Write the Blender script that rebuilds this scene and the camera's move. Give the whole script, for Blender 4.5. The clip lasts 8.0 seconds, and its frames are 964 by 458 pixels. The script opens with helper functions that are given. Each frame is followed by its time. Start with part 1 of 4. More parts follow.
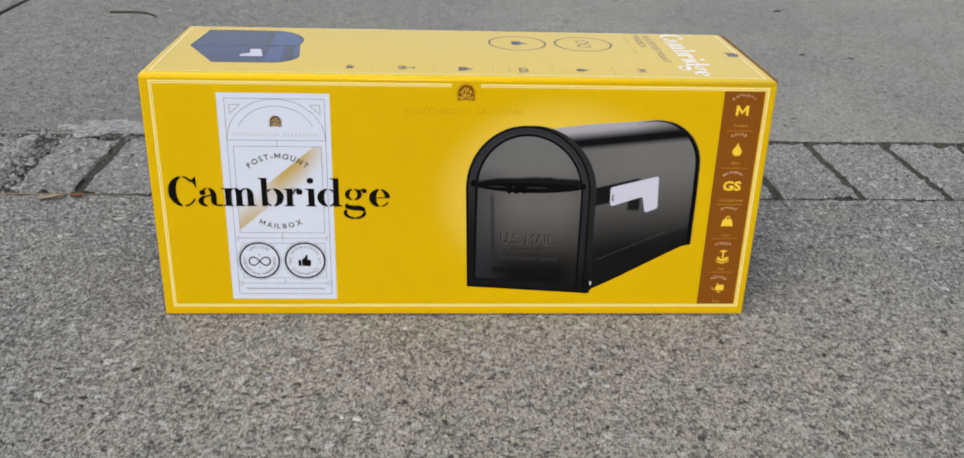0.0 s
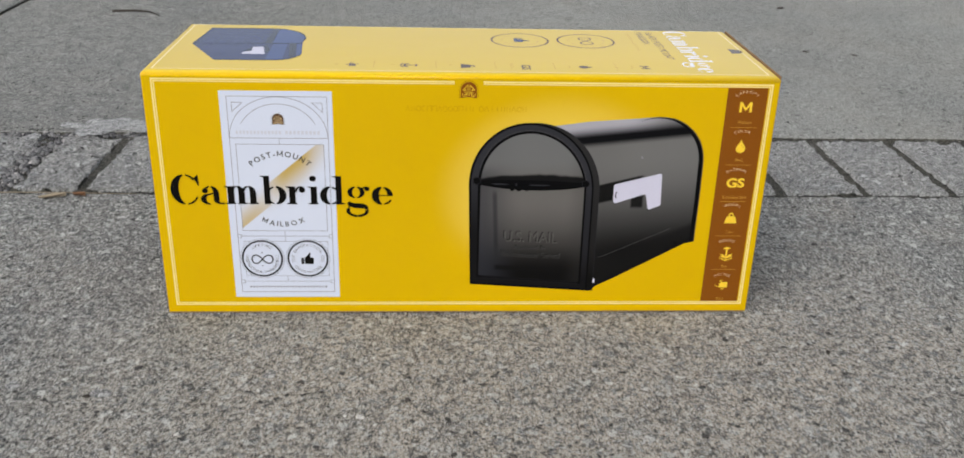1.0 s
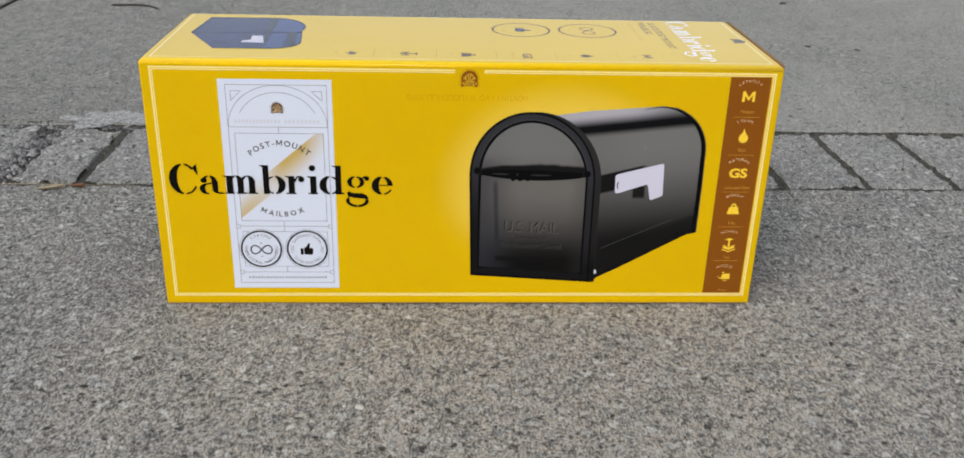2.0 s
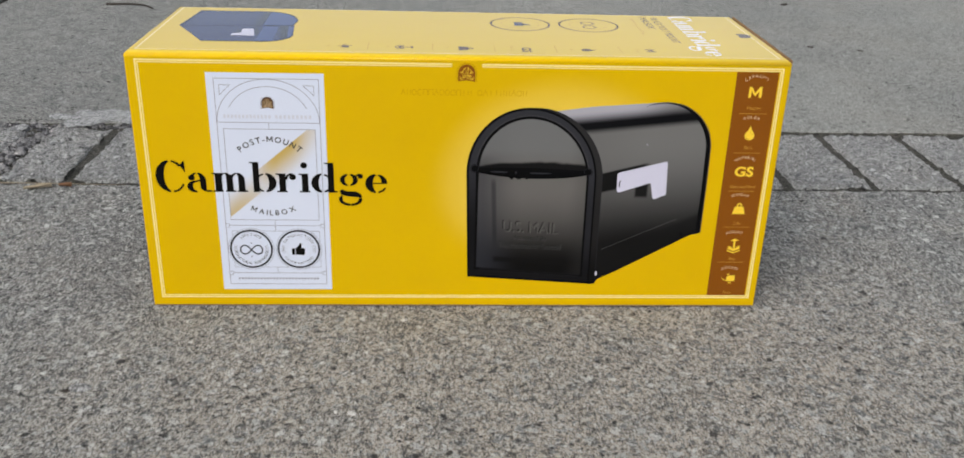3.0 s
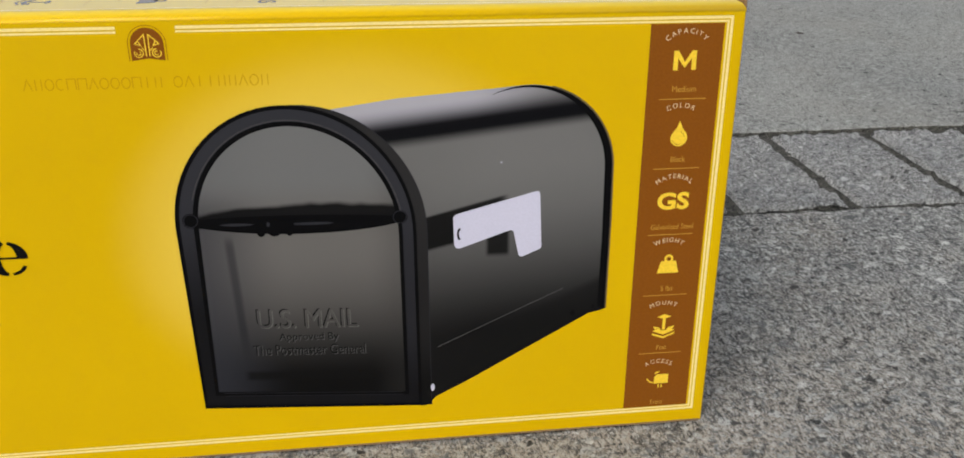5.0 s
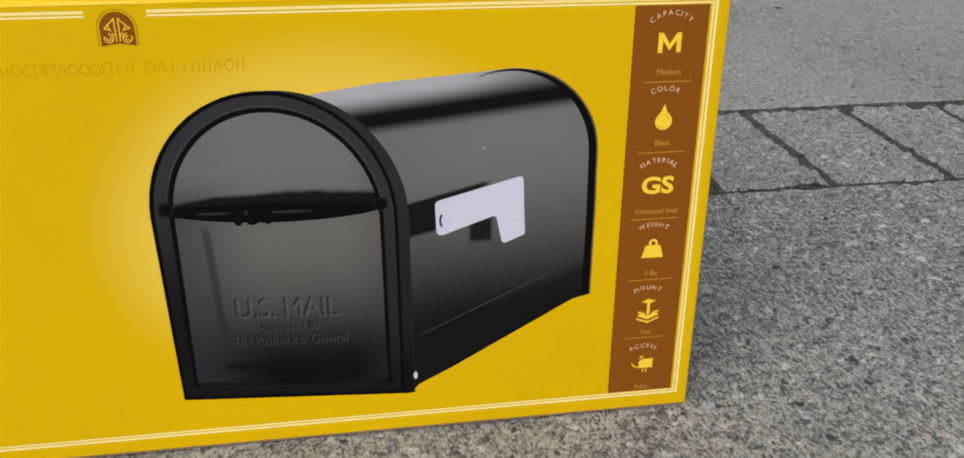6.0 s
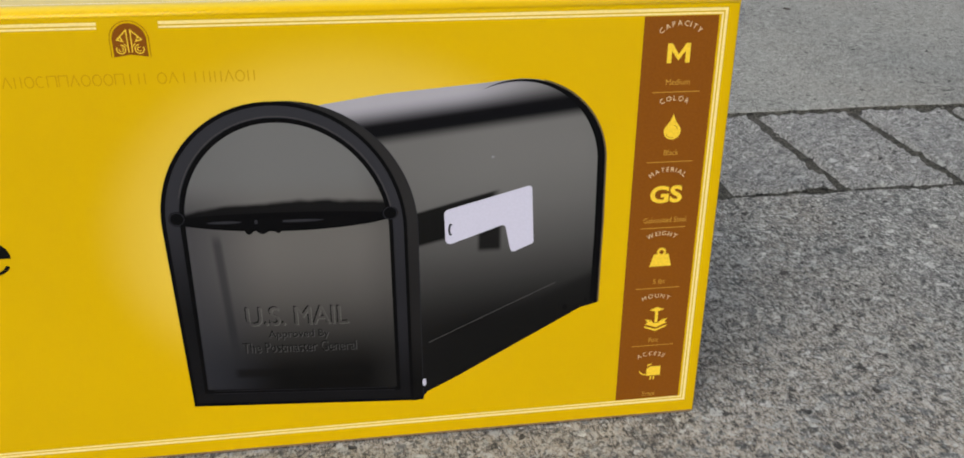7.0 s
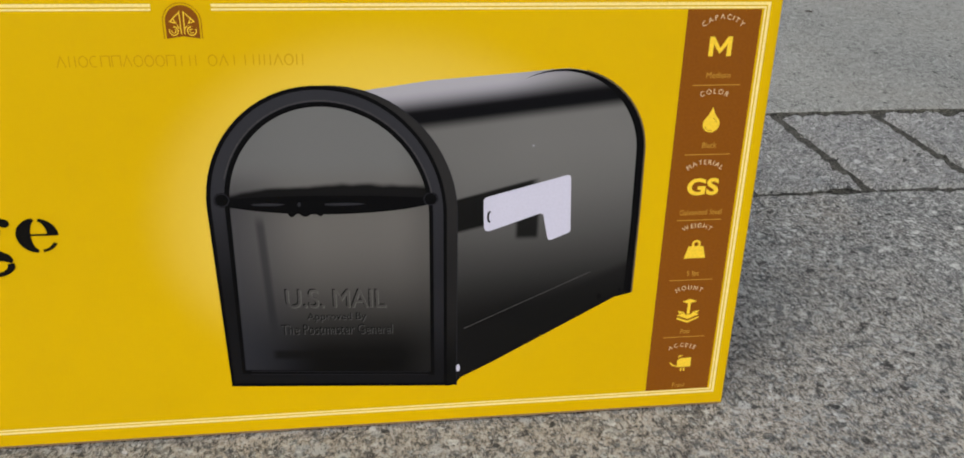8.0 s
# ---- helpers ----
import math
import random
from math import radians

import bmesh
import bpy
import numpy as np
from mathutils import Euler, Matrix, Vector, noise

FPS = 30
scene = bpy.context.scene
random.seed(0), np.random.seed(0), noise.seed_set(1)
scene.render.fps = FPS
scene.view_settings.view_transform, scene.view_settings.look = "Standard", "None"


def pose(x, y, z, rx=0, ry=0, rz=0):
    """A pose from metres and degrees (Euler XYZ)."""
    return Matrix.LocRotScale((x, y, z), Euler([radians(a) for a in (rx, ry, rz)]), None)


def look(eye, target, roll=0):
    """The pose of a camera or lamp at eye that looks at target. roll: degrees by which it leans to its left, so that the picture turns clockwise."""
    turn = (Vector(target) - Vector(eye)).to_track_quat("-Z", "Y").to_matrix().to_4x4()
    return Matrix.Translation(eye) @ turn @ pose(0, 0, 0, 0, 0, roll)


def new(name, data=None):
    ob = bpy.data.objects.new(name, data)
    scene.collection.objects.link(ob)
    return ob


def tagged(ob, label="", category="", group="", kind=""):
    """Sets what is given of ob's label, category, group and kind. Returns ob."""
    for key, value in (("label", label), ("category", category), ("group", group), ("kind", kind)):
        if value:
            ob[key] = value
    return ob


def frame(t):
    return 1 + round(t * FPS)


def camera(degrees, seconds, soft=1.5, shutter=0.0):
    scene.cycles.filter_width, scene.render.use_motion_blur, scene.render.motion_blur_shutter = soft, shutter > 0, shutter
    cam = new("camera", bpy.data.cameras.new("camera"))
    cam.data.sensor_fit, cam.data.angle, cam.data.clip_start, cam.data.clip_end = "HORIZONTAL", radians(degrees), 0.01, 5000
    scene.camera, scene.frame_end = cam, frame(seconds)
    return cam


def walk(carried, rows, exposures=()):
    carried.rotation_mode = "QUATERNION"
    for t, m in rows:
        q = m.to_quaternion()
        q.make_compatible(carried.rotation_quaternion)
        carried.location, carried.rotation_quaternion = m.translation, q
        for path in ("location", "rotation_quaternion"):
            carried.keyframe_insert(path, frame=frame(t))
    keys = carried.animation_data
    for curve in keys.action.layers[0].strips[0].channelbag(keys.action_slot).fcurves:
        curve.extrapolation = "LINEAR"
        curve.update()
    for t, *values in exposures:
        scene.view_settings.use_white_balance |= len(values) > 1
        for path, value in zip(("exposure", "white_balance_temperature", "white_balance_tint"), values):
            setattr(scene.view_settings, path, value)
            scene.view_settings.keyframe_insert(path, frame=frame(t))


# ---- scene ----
cam = camera(54.9, 8.0, soft=1.7)
PATH = [
    (0, (0.237, -0.741, 0.433), (0.351, 1.068, -0.412), 1.8),
    (0.5, (0.237, -0.741, 0.432), (0.348, 1.067, -0.414), 1.6),
    (1, (0.237, -0.74, 0.432), (0.345, 1.068, -0.417), 1.6),
    (1.5, (0.237, -0.74, 0.426), (0.343, 1.067, -0.425), 1.6),
    (1.7, (0.238, -0.739, 0.424), (0.342, 1.068, -0.427), 1.61),
    (2.8, (0.237, -0.727, 0.415), (0.349, 1.08, -0.436), 1.78),
    (3, (0.24, -0.716, 0.408), (0.349, 1.095, -0.434), 1.8),
    (3.5, (0.264, -0.662, 0.378), (0.383, 1.172, -0.411), 1.6),
    (3.7, (0.279, -0.629, 0.366), (0.419, 1.203, -0.425), 1.46),
    (4, (0.307, -0.571, 0.347), (0.514, 1.26, -0.43), 1.8),
    (4.2, (0.319, -0.535, 0.34), (0.538, 1.3, -0.425), 0.7),
    (4.5, (0.334, -0.486, 0.323), (0.551, 1.345, -0.453), 0.3),
    (4.7, (0.338, -0.454, 0.312), (0.567, 1.372, -0.47), 0.24),
    (5, (0.353, -0.4, 0.297), (0.606, 1.413, -0.507), 0.5),
    (5.2, (0.352, -0.386, 0.292), (0.656, 1.405, -0.546), 0.8),
    (6.3, (0.352, -0.392, 0.302), (0.645, 1.391, -0.556), 0.5),
    (6.5, (0.352, -0.391, 0.303), (0.643, 1.39, -0.558), 0.4),
    (7, (0.351, -0.39, 0.305), (0.634, 1.393, -0.555), 0.6),
    (7.5, (0.346, -0.391, 0.3), (0.621, 1.392, -0.563), 1.2),
    (8, (0.336, -0.395, 0.302), (0.601, 1.39, -0.56), 1.6),
]
walk(cam, [(t, look(eye, target, roll)) for t, eye, target, roll in PATH])
# ---- light: bright overcast sky, wide soft sun from the left, behind the camera ----
world = bpy.data.worlds.new("overcast_sky")
scene.world = world
world.use_nodes = True
wn = world.node_tree
wn.nodes.clear()
sky = wn.nodes.new("ShaderNodeTexSky")
sky.sky_type, sky.sun_disc = "NISHITA", False
sky.sun_elevation, sky.sun_rotation = radians(50), radians(214)
sky.air_density, sky.dust_density, sky.ozone_density = 1.0, 4.0, 1.0
pale = wn.nodes.new("ShaderNodeHueSaturation")
pale.inputs["Saturation"].default_value = 0.45
bg = wn.nodes.new("ShaderNodeBackground")
bg.inputs["Strength"].default_value = 0.181
wout = wn.nodes.new("ShaderNodeOutputWorld")
wn.links.new(sky.outputs[0], pale.inputs["Color"])
wn.links.new(pale.outputs[0], bg.inputs["Color"])
wn.links.new(bg.outputs[0], wout.inputs[0])

sun = new("sun", bpy.data.lights.new("sun", "SUN"))
sun.data.energy, sun.data.angle, sun.data.color = 1.1, radians(40), (1.0, 0.97, 0.92)
sun.matrix_world = look((-1.05, -1.80, 2.75), (0.25, 0.1, 0))

# ---- sizes of the carton ----
LENGTH, DEPTH, HEIGHT = 0.53, 0.168, 0.2245
TAPER = 0.0022           # each end of the carton leans in by this much at the lid
SHEET = 0.00006          # one printed layer lies this far above the one below


# ---- materials ----
class Nodes:
    """Short forms for building node trees."""

    def __init__(self, name):
        self.mat = bpy.data.materials.new(name)
        self.mat.use_nodes = True
        self.tree = self.mat.node_tree
        self.tree.nodes.clear()
        self.out = self.add("ShaderNodeOutputMaterial")
        self.bsdf = self.add("ShaderNodeBsdfPrincipled")
        self.link(self.bsdf.outputs[0], self.out.inputs[0])
        coord = self.add("ShaderNodeTexCoord")
        self.place = coord.outputs["Object"]
        axes = self.add("ShaderNodeSeparateXYZ")
        self.link(self.place, axes.inputs[0])
        self.x, self.y, self.z = axes.outputs

    def add(self, kind):
        return self.tree.nodes.new(kind)

    def link(self, a, b):
        self.tree.links.new(a, b)

    def feed(self, value, socket):
        if isinstance(value, bpy.types.NodeSocket):
            self.link(value, socket)
        elif isinstance(value, tuple):
            socket.default_value = (*value, 1.0) if len(value) == 3 else value
        else:
            socket.default_value = value

    def math(self, op, a, b=0.0, c=0.0):
        n = self.add("ShaderNodeMath")
        n.operation = op
        for v, s in zip((a, b, c), n.inputs):
            self.feed(v, s)
        return n.outputs[0]

    def step(self, v, lo, hi, a=0.0, b=1.0):
        n = self.add("ShaderNodeMapRange")
        n.interpolation_type = "SMOOTHSTEP"
        for v_, s in zip((v, lo, hi, a, b), n.inputs):
            self.feed(v_, s)
        return n.outputs[0]

    def mix(self, fac, a, b, blend="MIX"):
        n = self.add("ShaderNodeMix")
        n.data_type, n.blend_type = "RGBA", blend
        self.feed(fac, n.inputs[0])
        self.feed(a, n.inputs[6])
        self.feed(b, n.inputs[7])
        return n.outputs[2]

    def noise(self, scale, detail=2.0, rough=0.5, along=1.0):
        """along: below 1, the pattern is drawn out along y, as by a broom."""
        n = self.add("ShaderNodeTexNoise")
        v = self.place
        if along != 1.0:
            stretch = self.add("ShaderNodeVectorMath")
            stretch.operation = "MULTIPLY"
            self.link(self.place, stretch.inputs[0])
            stretch.inputs[1].default_value = (1.0, along, 1.0)
            v = stretch.outputs[0]
        self.link(v, n.inputs["Vector"])
        n.inputs["Scale"].default_value, n.inputs["Detail"].default_value = scale, detail
        n.inputs["Roughness"].default_value = rough
        return n.outputs[0]

    def cells(self, scale, what="Color", warp=0.0):
        n = self.add("ShaderNodeTexVoronoi")
        if warp:
            w = self.add("ShaderNodeTexNoise")
            self.link(self.place, w.inputs["Vector"])
            w.inputs["Scale"].default_value, w.inputs["Detail"].default_value = scale * 0.9, 3.0
            v = self.add("ShaderNodeVectorMath")
            v.operation = "MULTIPLY_ADD"
            self.link(w.outputs["Color"], v.inputs[0])
            v.inputs[1].default_value = (warp, warp, warp)
            self.link(self.place, v.inputs[2])
            self.link(v.outputs[0], n.inputs["Vector"])
        else:
            self.link(self.place, n.inputs["Vector"])
        n.inputs["Scale"].default_value = scale
        return n.outputs[what]

    def bump(self, height, strength, distance):
        n = self.add("ShaderNodeBump")
        n.inputs["Strength"].default_value, n.inputs["Distance"].default_value = strength, distance
        self.feed(height, n.inputs["Height"])
        self.link(n.outputs[0], self.bsdf.inputs["Normal"])

    def finish(self, color, rough=0.5, spec=0.5, coat=0.0, coat_rough=0.1, metal=0.0):
        self.feed(color, self.bsdf.inputs["Base Color"])
        self.feed(rough, self.bsdf.inputs["Roughness"])
        self.bsdf.inputs["Specular IOR Level"].default_value = spec
        self.bsdf.inputs["Coat Weight"].default_value = coat
        if coat:
            facing = self.add("ShaderNodeLayerWeight")
            self.link(self.step(facing.outputs["Facing"], 0.22, 0.50, 0.35, 1.0), self.bsdf.inputs["Coat Weight"])
        self.bsdf.inputs["Coat Roughness"].default_value = coat_rough
        self.bsdf.inputs["Coat IOR"].default_value = 1.38
        self.bsdf.inputs["Metallic"].default_value = metal
        return self.mat


GLOSS = dict(rough=0.35, spec=0.04, coat=1.0, coat_rough=0.09)


def ink(name, color, wear=0.06):
    """Printed ink under the carton's varnish."""
    n = Nodes(name)
    grain = n.step(n.noise(900, 2), 0.35, 0.65, -wear, wear)
    tone = n.math("ADD", 1.0, grain)
    grey = n.add("ShaderNodeCombineColor")
    for s in grey.inputs:
        n.link(tone, s)
    n.bump(n.noise(14, 2), 0.15, 0.004)
    return n.finish(n.mix(1.0, color, grey.outputs[0], "MULTIPLY"), **GLOSS)


def carton_material():
    """Yellow varnished carton, with the printed pale halo round the picture of the box's content."""
    n = Nodes("yellow_carton")
    dx = n.math("DIVIDE", n.math("SUBTRACT", n.x, 0.350), 0.106)
    dz = n.math("DIVIDE", n.math("SUBTRACT", n.z, 0.116), 0.090)
    r = n.math("SQRT", n.math("ADD", n.math("MULTIPLY", dx, dx), n.math("MULTIPLY", dz, dz)))
    halo = n.math("MULTIPLY", n.step(r, 0.72, 1.10, 0.27, 0.0), n.step(n.z, 0.015, 0.10, 0.12, 1.0))
    face = n.step(n.y, 0.001, 0.004, 1.0, 0.0)
    halo = n.math("MULTIPLY", halo, face)
    tone = n.step(n.noise(5, 3), 0.3, 0.7)
    yellow = n.mix(tone, (0.638, 0.402, 0.0003), (0.670, 0.427, 0.0005))
    yellow = n.mix(n.step(n.noise(1200, 1), 0.4, 0.7, 0.0, 0.12), yellow, (0.65, 0.40, 0.002))
    # lid and upper fold: reflected glare put into the base colour as paler yellow
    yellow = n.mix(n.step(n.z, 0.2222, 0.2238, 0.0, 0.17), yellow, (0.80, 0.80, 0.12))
    n.bump(n.noise(14, 2), 0.15, 0.004)
    return n.finish(n.mix(halo, yellow, (0.95, 0.76, 0.20)), **GLOSS)


def raw_board():
    n = Nodes("raw_carton_edge")
    c = n.mix(n.noise(220, 4), (0.16, 0.09, 0.04), (0.30, 0.19, 0.10))
    return n.finish(c, rough=0.9, spec=0.2)


def picture_side():
    """The printed picture's long side: a pale streak along its shoulder, a black band, grey below."""
    n = Nodes("printed_black_metal_side")
    v = n.math("SUBTRACT", n.z, n.math("ADD", 0.170, n.math("MULTIPLY", 0.110, n.math("SUBTRACT", n.x, 0.385))))
    top = n.step(v, 0.0015, 0.0125)
    low = n.step(v, -0.0085, -0.0020, 1.0, 0.0)
    fade = n.step(v, -0.112, -0.018)
    grey = n.mix(fade, (0.004, 0.004, 0.004), (0.150, 0.147, 0.142))
    near = n.step(n.x, 0.376, 0.420)
    grey = n.mix(n.math("MULTIPLY", n.math("SUBTRACT", 1.0, near), 0.12), grey, (0.030, 0.029, 0.028))
    c = n.mix(low, (0.003, 0.003, 0.004), grey)
    streak = n.mix(n.step(n.x, 0.400, 0.446), (0.37, 0.36, 0.395), (0.20, 0.195, 0.20))
    c = n.mix(top, c, streak)
    fold = n.math("SUBTRACT", n.z, n.math("MULTIPLY", 0.455, n.math("SUBTRACT", n.x, 0.387)))
    c = n.mix(n.step(fold, 0.0500, 0.0565, 0.72, 0.0), c, (0.006, 0.006, 0.006))
    shade = n.math("MULTIPLY", n.math("MULTIPLY", n.step(n.x, 0.3800, 0.3830), n.step(n.x, 0.4170, 0.4225, 1.0, 0.0)),
                   n.math("MULTIPLY", n.step(n.math("SUBTRACT", n.z, n.math("MULTIPLY", 0.255, n.math("SUBTRACT", n.x, 0.3830))), 0.1262, 0.1280, 1.0, 0.0),
                          n.step(n.math("SUBTRACT", n.z, n.math("MULTIPLY", 0.24, n.math("SUBTRACT", n.x, 0.3830))), 0.1085, 0.1110)))
    c = n.mix(n.math("MULTIPLY", shade, 0.96), c, (0.002, 0.002, 0.002))
    knob = n.math("MULTIPLY", n.step(n.math("ABSOLUTE", n.math("SUBTRACT", n.x, 0.4165)), 0.0040, 0.0066, 1.0, 0.0), n.math("MULTIPLY", n.step(n.z, 0.1040, 0.1075), n.step(n.z, 0.118, 0.121, 1.0, 0.0)))
    c = n.mix(n.math("MULTIPLY", knob, 0.92), c, (0.002, 0.002, 0.002))
    n.bump(n.noise(14, 2), 0.15, 0.004)
    return n.finish(c, **GLOSS)


def picture_door(name, lift=1.0):
    """The printed picture's arched door: grey sheen in the middle, dark under the handle's line and at the foot."""
    n = Nodes(name)
    grey = tuple(v * lift for v in (0.128, 0.121, 0.113))
    c = n.mix(n.step(n.z, 0.042, 0.118), (0.003, 0.003, 0.003), grey)
    c = n.mix(n.step(n.z, 0.128, 0.150, 0.0, 1.0), c, (0.142, 0.142, 0.140))
    c = n.mix(n.math("MULTIPLY", n.step(n.x, 0.276, 0.318, 0.72, 0.0), n.step(n.z, 0.128, 0.150, 1.0, 0.20)), c, (0.028, 0.029, 0.036))
    c = n.mix(n.step(n.x, 0.352, 0.372, 0.0, 0.30), c, (0.030, 0.029, 0.028))
    crest = n.math("ADD", n.math("SUBTRACT", 0.1375, n.math("MULTIPLY", 1.7, n.math("POWER", n.math("ABSOLUTE", n.math("SUBTRACT", n.x, 0.326)), 2.0))), n.math("MULTIPLY", 0.004, n.math("SUBTRACT", n.noise(55, 2), 0.5)))
    above = n.math("SUBTRACT", n.z, crest)
    band = n.math("MULTIPLY", n.step(above, -0.0022, 0.0006, 0.97, 0.0), n.step(n.z, 0.1255, 0.1275))
    c = n.mix(band, c, (0.0025, 0.0025, 0.003))
    lean = n.math("SUBTRACT", n.x, n.math("ADD", 0.2912, n.math("MULTIPLY", -0.048, n.math("SUBTRACT", n.z, 0.124))))
    recess = n.math("MULTIPLY", n.step(n.math("ABSOLUTE", lean), 0.0006, 0.0030, 0.55, 0.0), n.math("MULTIPLY", n.step(n.z, 0.116, 0.124, 1.0, 0.0), n.step(n.z, 0.050, 0.075)))
    c = n.mix(recess, c, (0.012, 0.012, 0.015))
    tilt = n.math("ADD", n.z, n.math("MULTIPLY", 0.06, n.math("SUBTRACT", n.x, 0.325)))
    foot = n.math("MULTIPLY", n.step(n.math("ABSOLUTE", n.math("SUBTRACT", tilt, 0.0450)), 0.0012, 0.0034, 0.85, 0.0), n.step(n.math("ABSOLUTE", n.math("SUBTRACT", n.x, 0.3255)), 0.030, 0.034, 1.0, 0.0))
    c = n.mix(foot, c, (0.004, 0.004, 0.004))
    n.bump(n.noise(14, 2), 0.15, 0.004)
    return n.finish(c, **GLOSS)


def picture_frame(name, light, dark):
    """A printed rim, paler over the arch than at its foot."""
    n = Nodes(name)
    n.bump(n.noise(14, 2), 0.15, 0.004)
    flank = n.mix(n.step(n.x, 0.300, 0.372), dark, tuple(v * 0.62 for v in light))
    return n.finish(n.mix(n.step(n.z, 0.075, 0.145), n.mix(n.step(n.z, 0.030, 0.075), dark, flank), light), **GLOSS)


def gold_fade(paper):
    """The printed gold ribbon across the label: crisp above in its right half, crisp below in its left half, fading between."""
    n = Nodes("printed_gold_fade")
    slope = n.math("MULTIPLY", 0.84, n.math("SUBTRACT", n.x, 0.0713))
    below = n.math("SUBTRACT", n.math("ADD", 0.1047, slope), n.z)
    above = n.math("SUBTRACT", n.z, n.math("ADD", 0.0836, slope))
    right = n.math("MULTIPLY", n.step(n.x, 0.086, 0.114), n.step(n.x, 0.126, 0.147, 1.0, 0.35))
    upper = n.math("MULTIPLY", n.math("MULTIPLY", n.step(below, -0.0006, 0.0006), n.step(below, 0.0, 0.032, 1.0, 0.0)), right)
    lower = n.math("MULTIPLY", n.math("MULTIPLY", n.step(above, -0.0006, 0.0006), n.step(above, 0.0, 0.026, 0.8, 0.0)), n.step(n.x, 0.078, 0.118, 1.0, 0.0))
    g = n.math("MAXIMUM", upper, lower)
    n.bump(n.noise(14, 2), 0.15, 0.004)
    return n.finish(n.mix(g, paper, (0.49, 0.345, 0.095)), **GLOSS)


def concrete(name, light, dark, warm, contrast=1.0, stones=1.0, relief=1.0, fine=1.0, sandy_glow=None, lichen=None, broom=1.0):
    """Weathered concrete: broad stains, hand-sized mottling, worn aggregate, sandy grain, dark pits.
    sandy_glow: (x, y, half-width, half-depth) of a sandy patch with warm bounced light put into its colour; lichen:
    (from x, to x) across which the surface grows dark and blotched;
    broom: how far the grain is drawn out along y."""
    n = Nodes(name)

    def tint(c, k, cool=0.0):
        return tuple(min(1.0, v * k * (1 + cool * e)) for v, e in zip(c, (-1.0, 0.0, 1.0)))

    c = n.mix(n.step(n.noise(2.6, 4, 0.6), 0.36, 0.64), dark, light)
    c = n.mix(n.step(n.noise(5, 5, 0.65), 0.46, 0.66, 0.0, 0.6), c, warm)
    c = n.mix(n.step(n.noise(4.3, 3, 0.6), 0.50, 0.68, 0.0, 0.45), c, tint(light, 0.80, 0.05))
    if sandy_glow:
        dx = n.math("DIVIDE", n.math("SUBTRACT", n.x, sandy_glow[0]), sandy_glow[2])
        dy = n.math("DIVIDE", n.math("SUBTRACT", n.y, sandy_glow[1]), sandy_glow[3])
        r = n.math("ADD", n.math("SQRT", n.math("ADD", n.math("MULTIPLY", dx, dx), n.math("MULTIPLY", dy, dy))), n.math("MULTIPLY", 1.2, n.math("SUBTRACT", n.noise(7, 4, 0.6), 0.5)))
        # sandy ground before the carton, its warm bounced light mixed into the colour
        c = n.mix(n.step(r, 0.40, 1.15, 0.85, 0.0), c, tint(warm, 1.34))
    c = n.mix(n.step(n.noise(22, 6, 0.75), 0.46, 0.66, 0.0, 0.50 * contrast), c, tint(dark, 0.62))
    if lichen:
        grown = n.step(n.math("ADD", n.x, n.math("MULTIPLY", 0.5, n.math("SUBTRACT", n.noise(3, 3), 0.5))), lichen[0], lichen[1])
        blotch = n.step(n.noise(34, 6, 0.72), 0.42, 0.58, 0.25, 0.85)
        c = n.mix(n.math("MULTIPLY", grown, blotch), c, tint(dark, 0.58, 0.02))
    # crumbly mottling of a few millimetres, stretched a little by the trowel
    mottle = n.noise(150, 6, 0.75)
    c = n.mix(n.step(mottle, 0.40, 0.49, 0.75 * contrast, 0.0), c, tint(dark, 0.42))
    c = n.mix(n.step(mottle, 0.53, 0.62, 0.0, 0.62 * contrast), c, tint(light, 1.45))
    grain = n.noise(420, 5, 0.82, broom)
    c = n.mix(n.step(grain, 0.40, 0.485, 0.90 * contrast, 0.0), c, tint(dark, 0.28))
    c = n.mix(n.step(grain, 0.52, 0.60, 0.0, 0.70 * contrast), c, tint(light, 1.75))
    # worn stones: each cell a stone of its own tone
    for scale, keep, warp in ((105, 0.74, 0.016), (200, 0.66, 0.009), (430, 0.80, 0.004)):
        tone = n.add("ShaderNodeSeparateColor")
        n.link(n.cells(scale, "Color", warp), tone.inputs[0])
        body = n.step(n.cells(scale, "Distance", warp), 0.30, 0.46, 1.0, 0.0)
        pale = n.math("MULTIPLY", n.step(tone.outputs[0], keep, keep + 0.03), body)
        c = n.mix(n.math("MULTIPLY", pale, 0.72 * stones), c, n.mix(tone.outputs[1], tint(light, 1.20, 0.03), tint(light, 2.0, 0.02)))
        deep = n.math("MULTIPLY", n.step(tone.outputs[2], keep + 0.06, keep + 0.09), body)
        c = n.mix(n.math("MULTIPLY", deep, 0.55 * stones), c, tint(dark, 0.40, 0.08))
    sand = n.noise(800, 3, 0.7, broom)
    c = n.mix(n.step(sand, 0.36, 0.47, 0.70 * fine, 0.0), c, tint(dark, 0.24))
    c = n.mix(n.step(sand, 0.55, 0.66, 0.0, 0.60 * fine), c, tint(light, 1.8))
    pit = n.noise(85, 3, 0.55)
    c = n.mix(n.step(pit, 0.315, 0.365, 0.85, 0.0), c, tint(dark, 0.16))
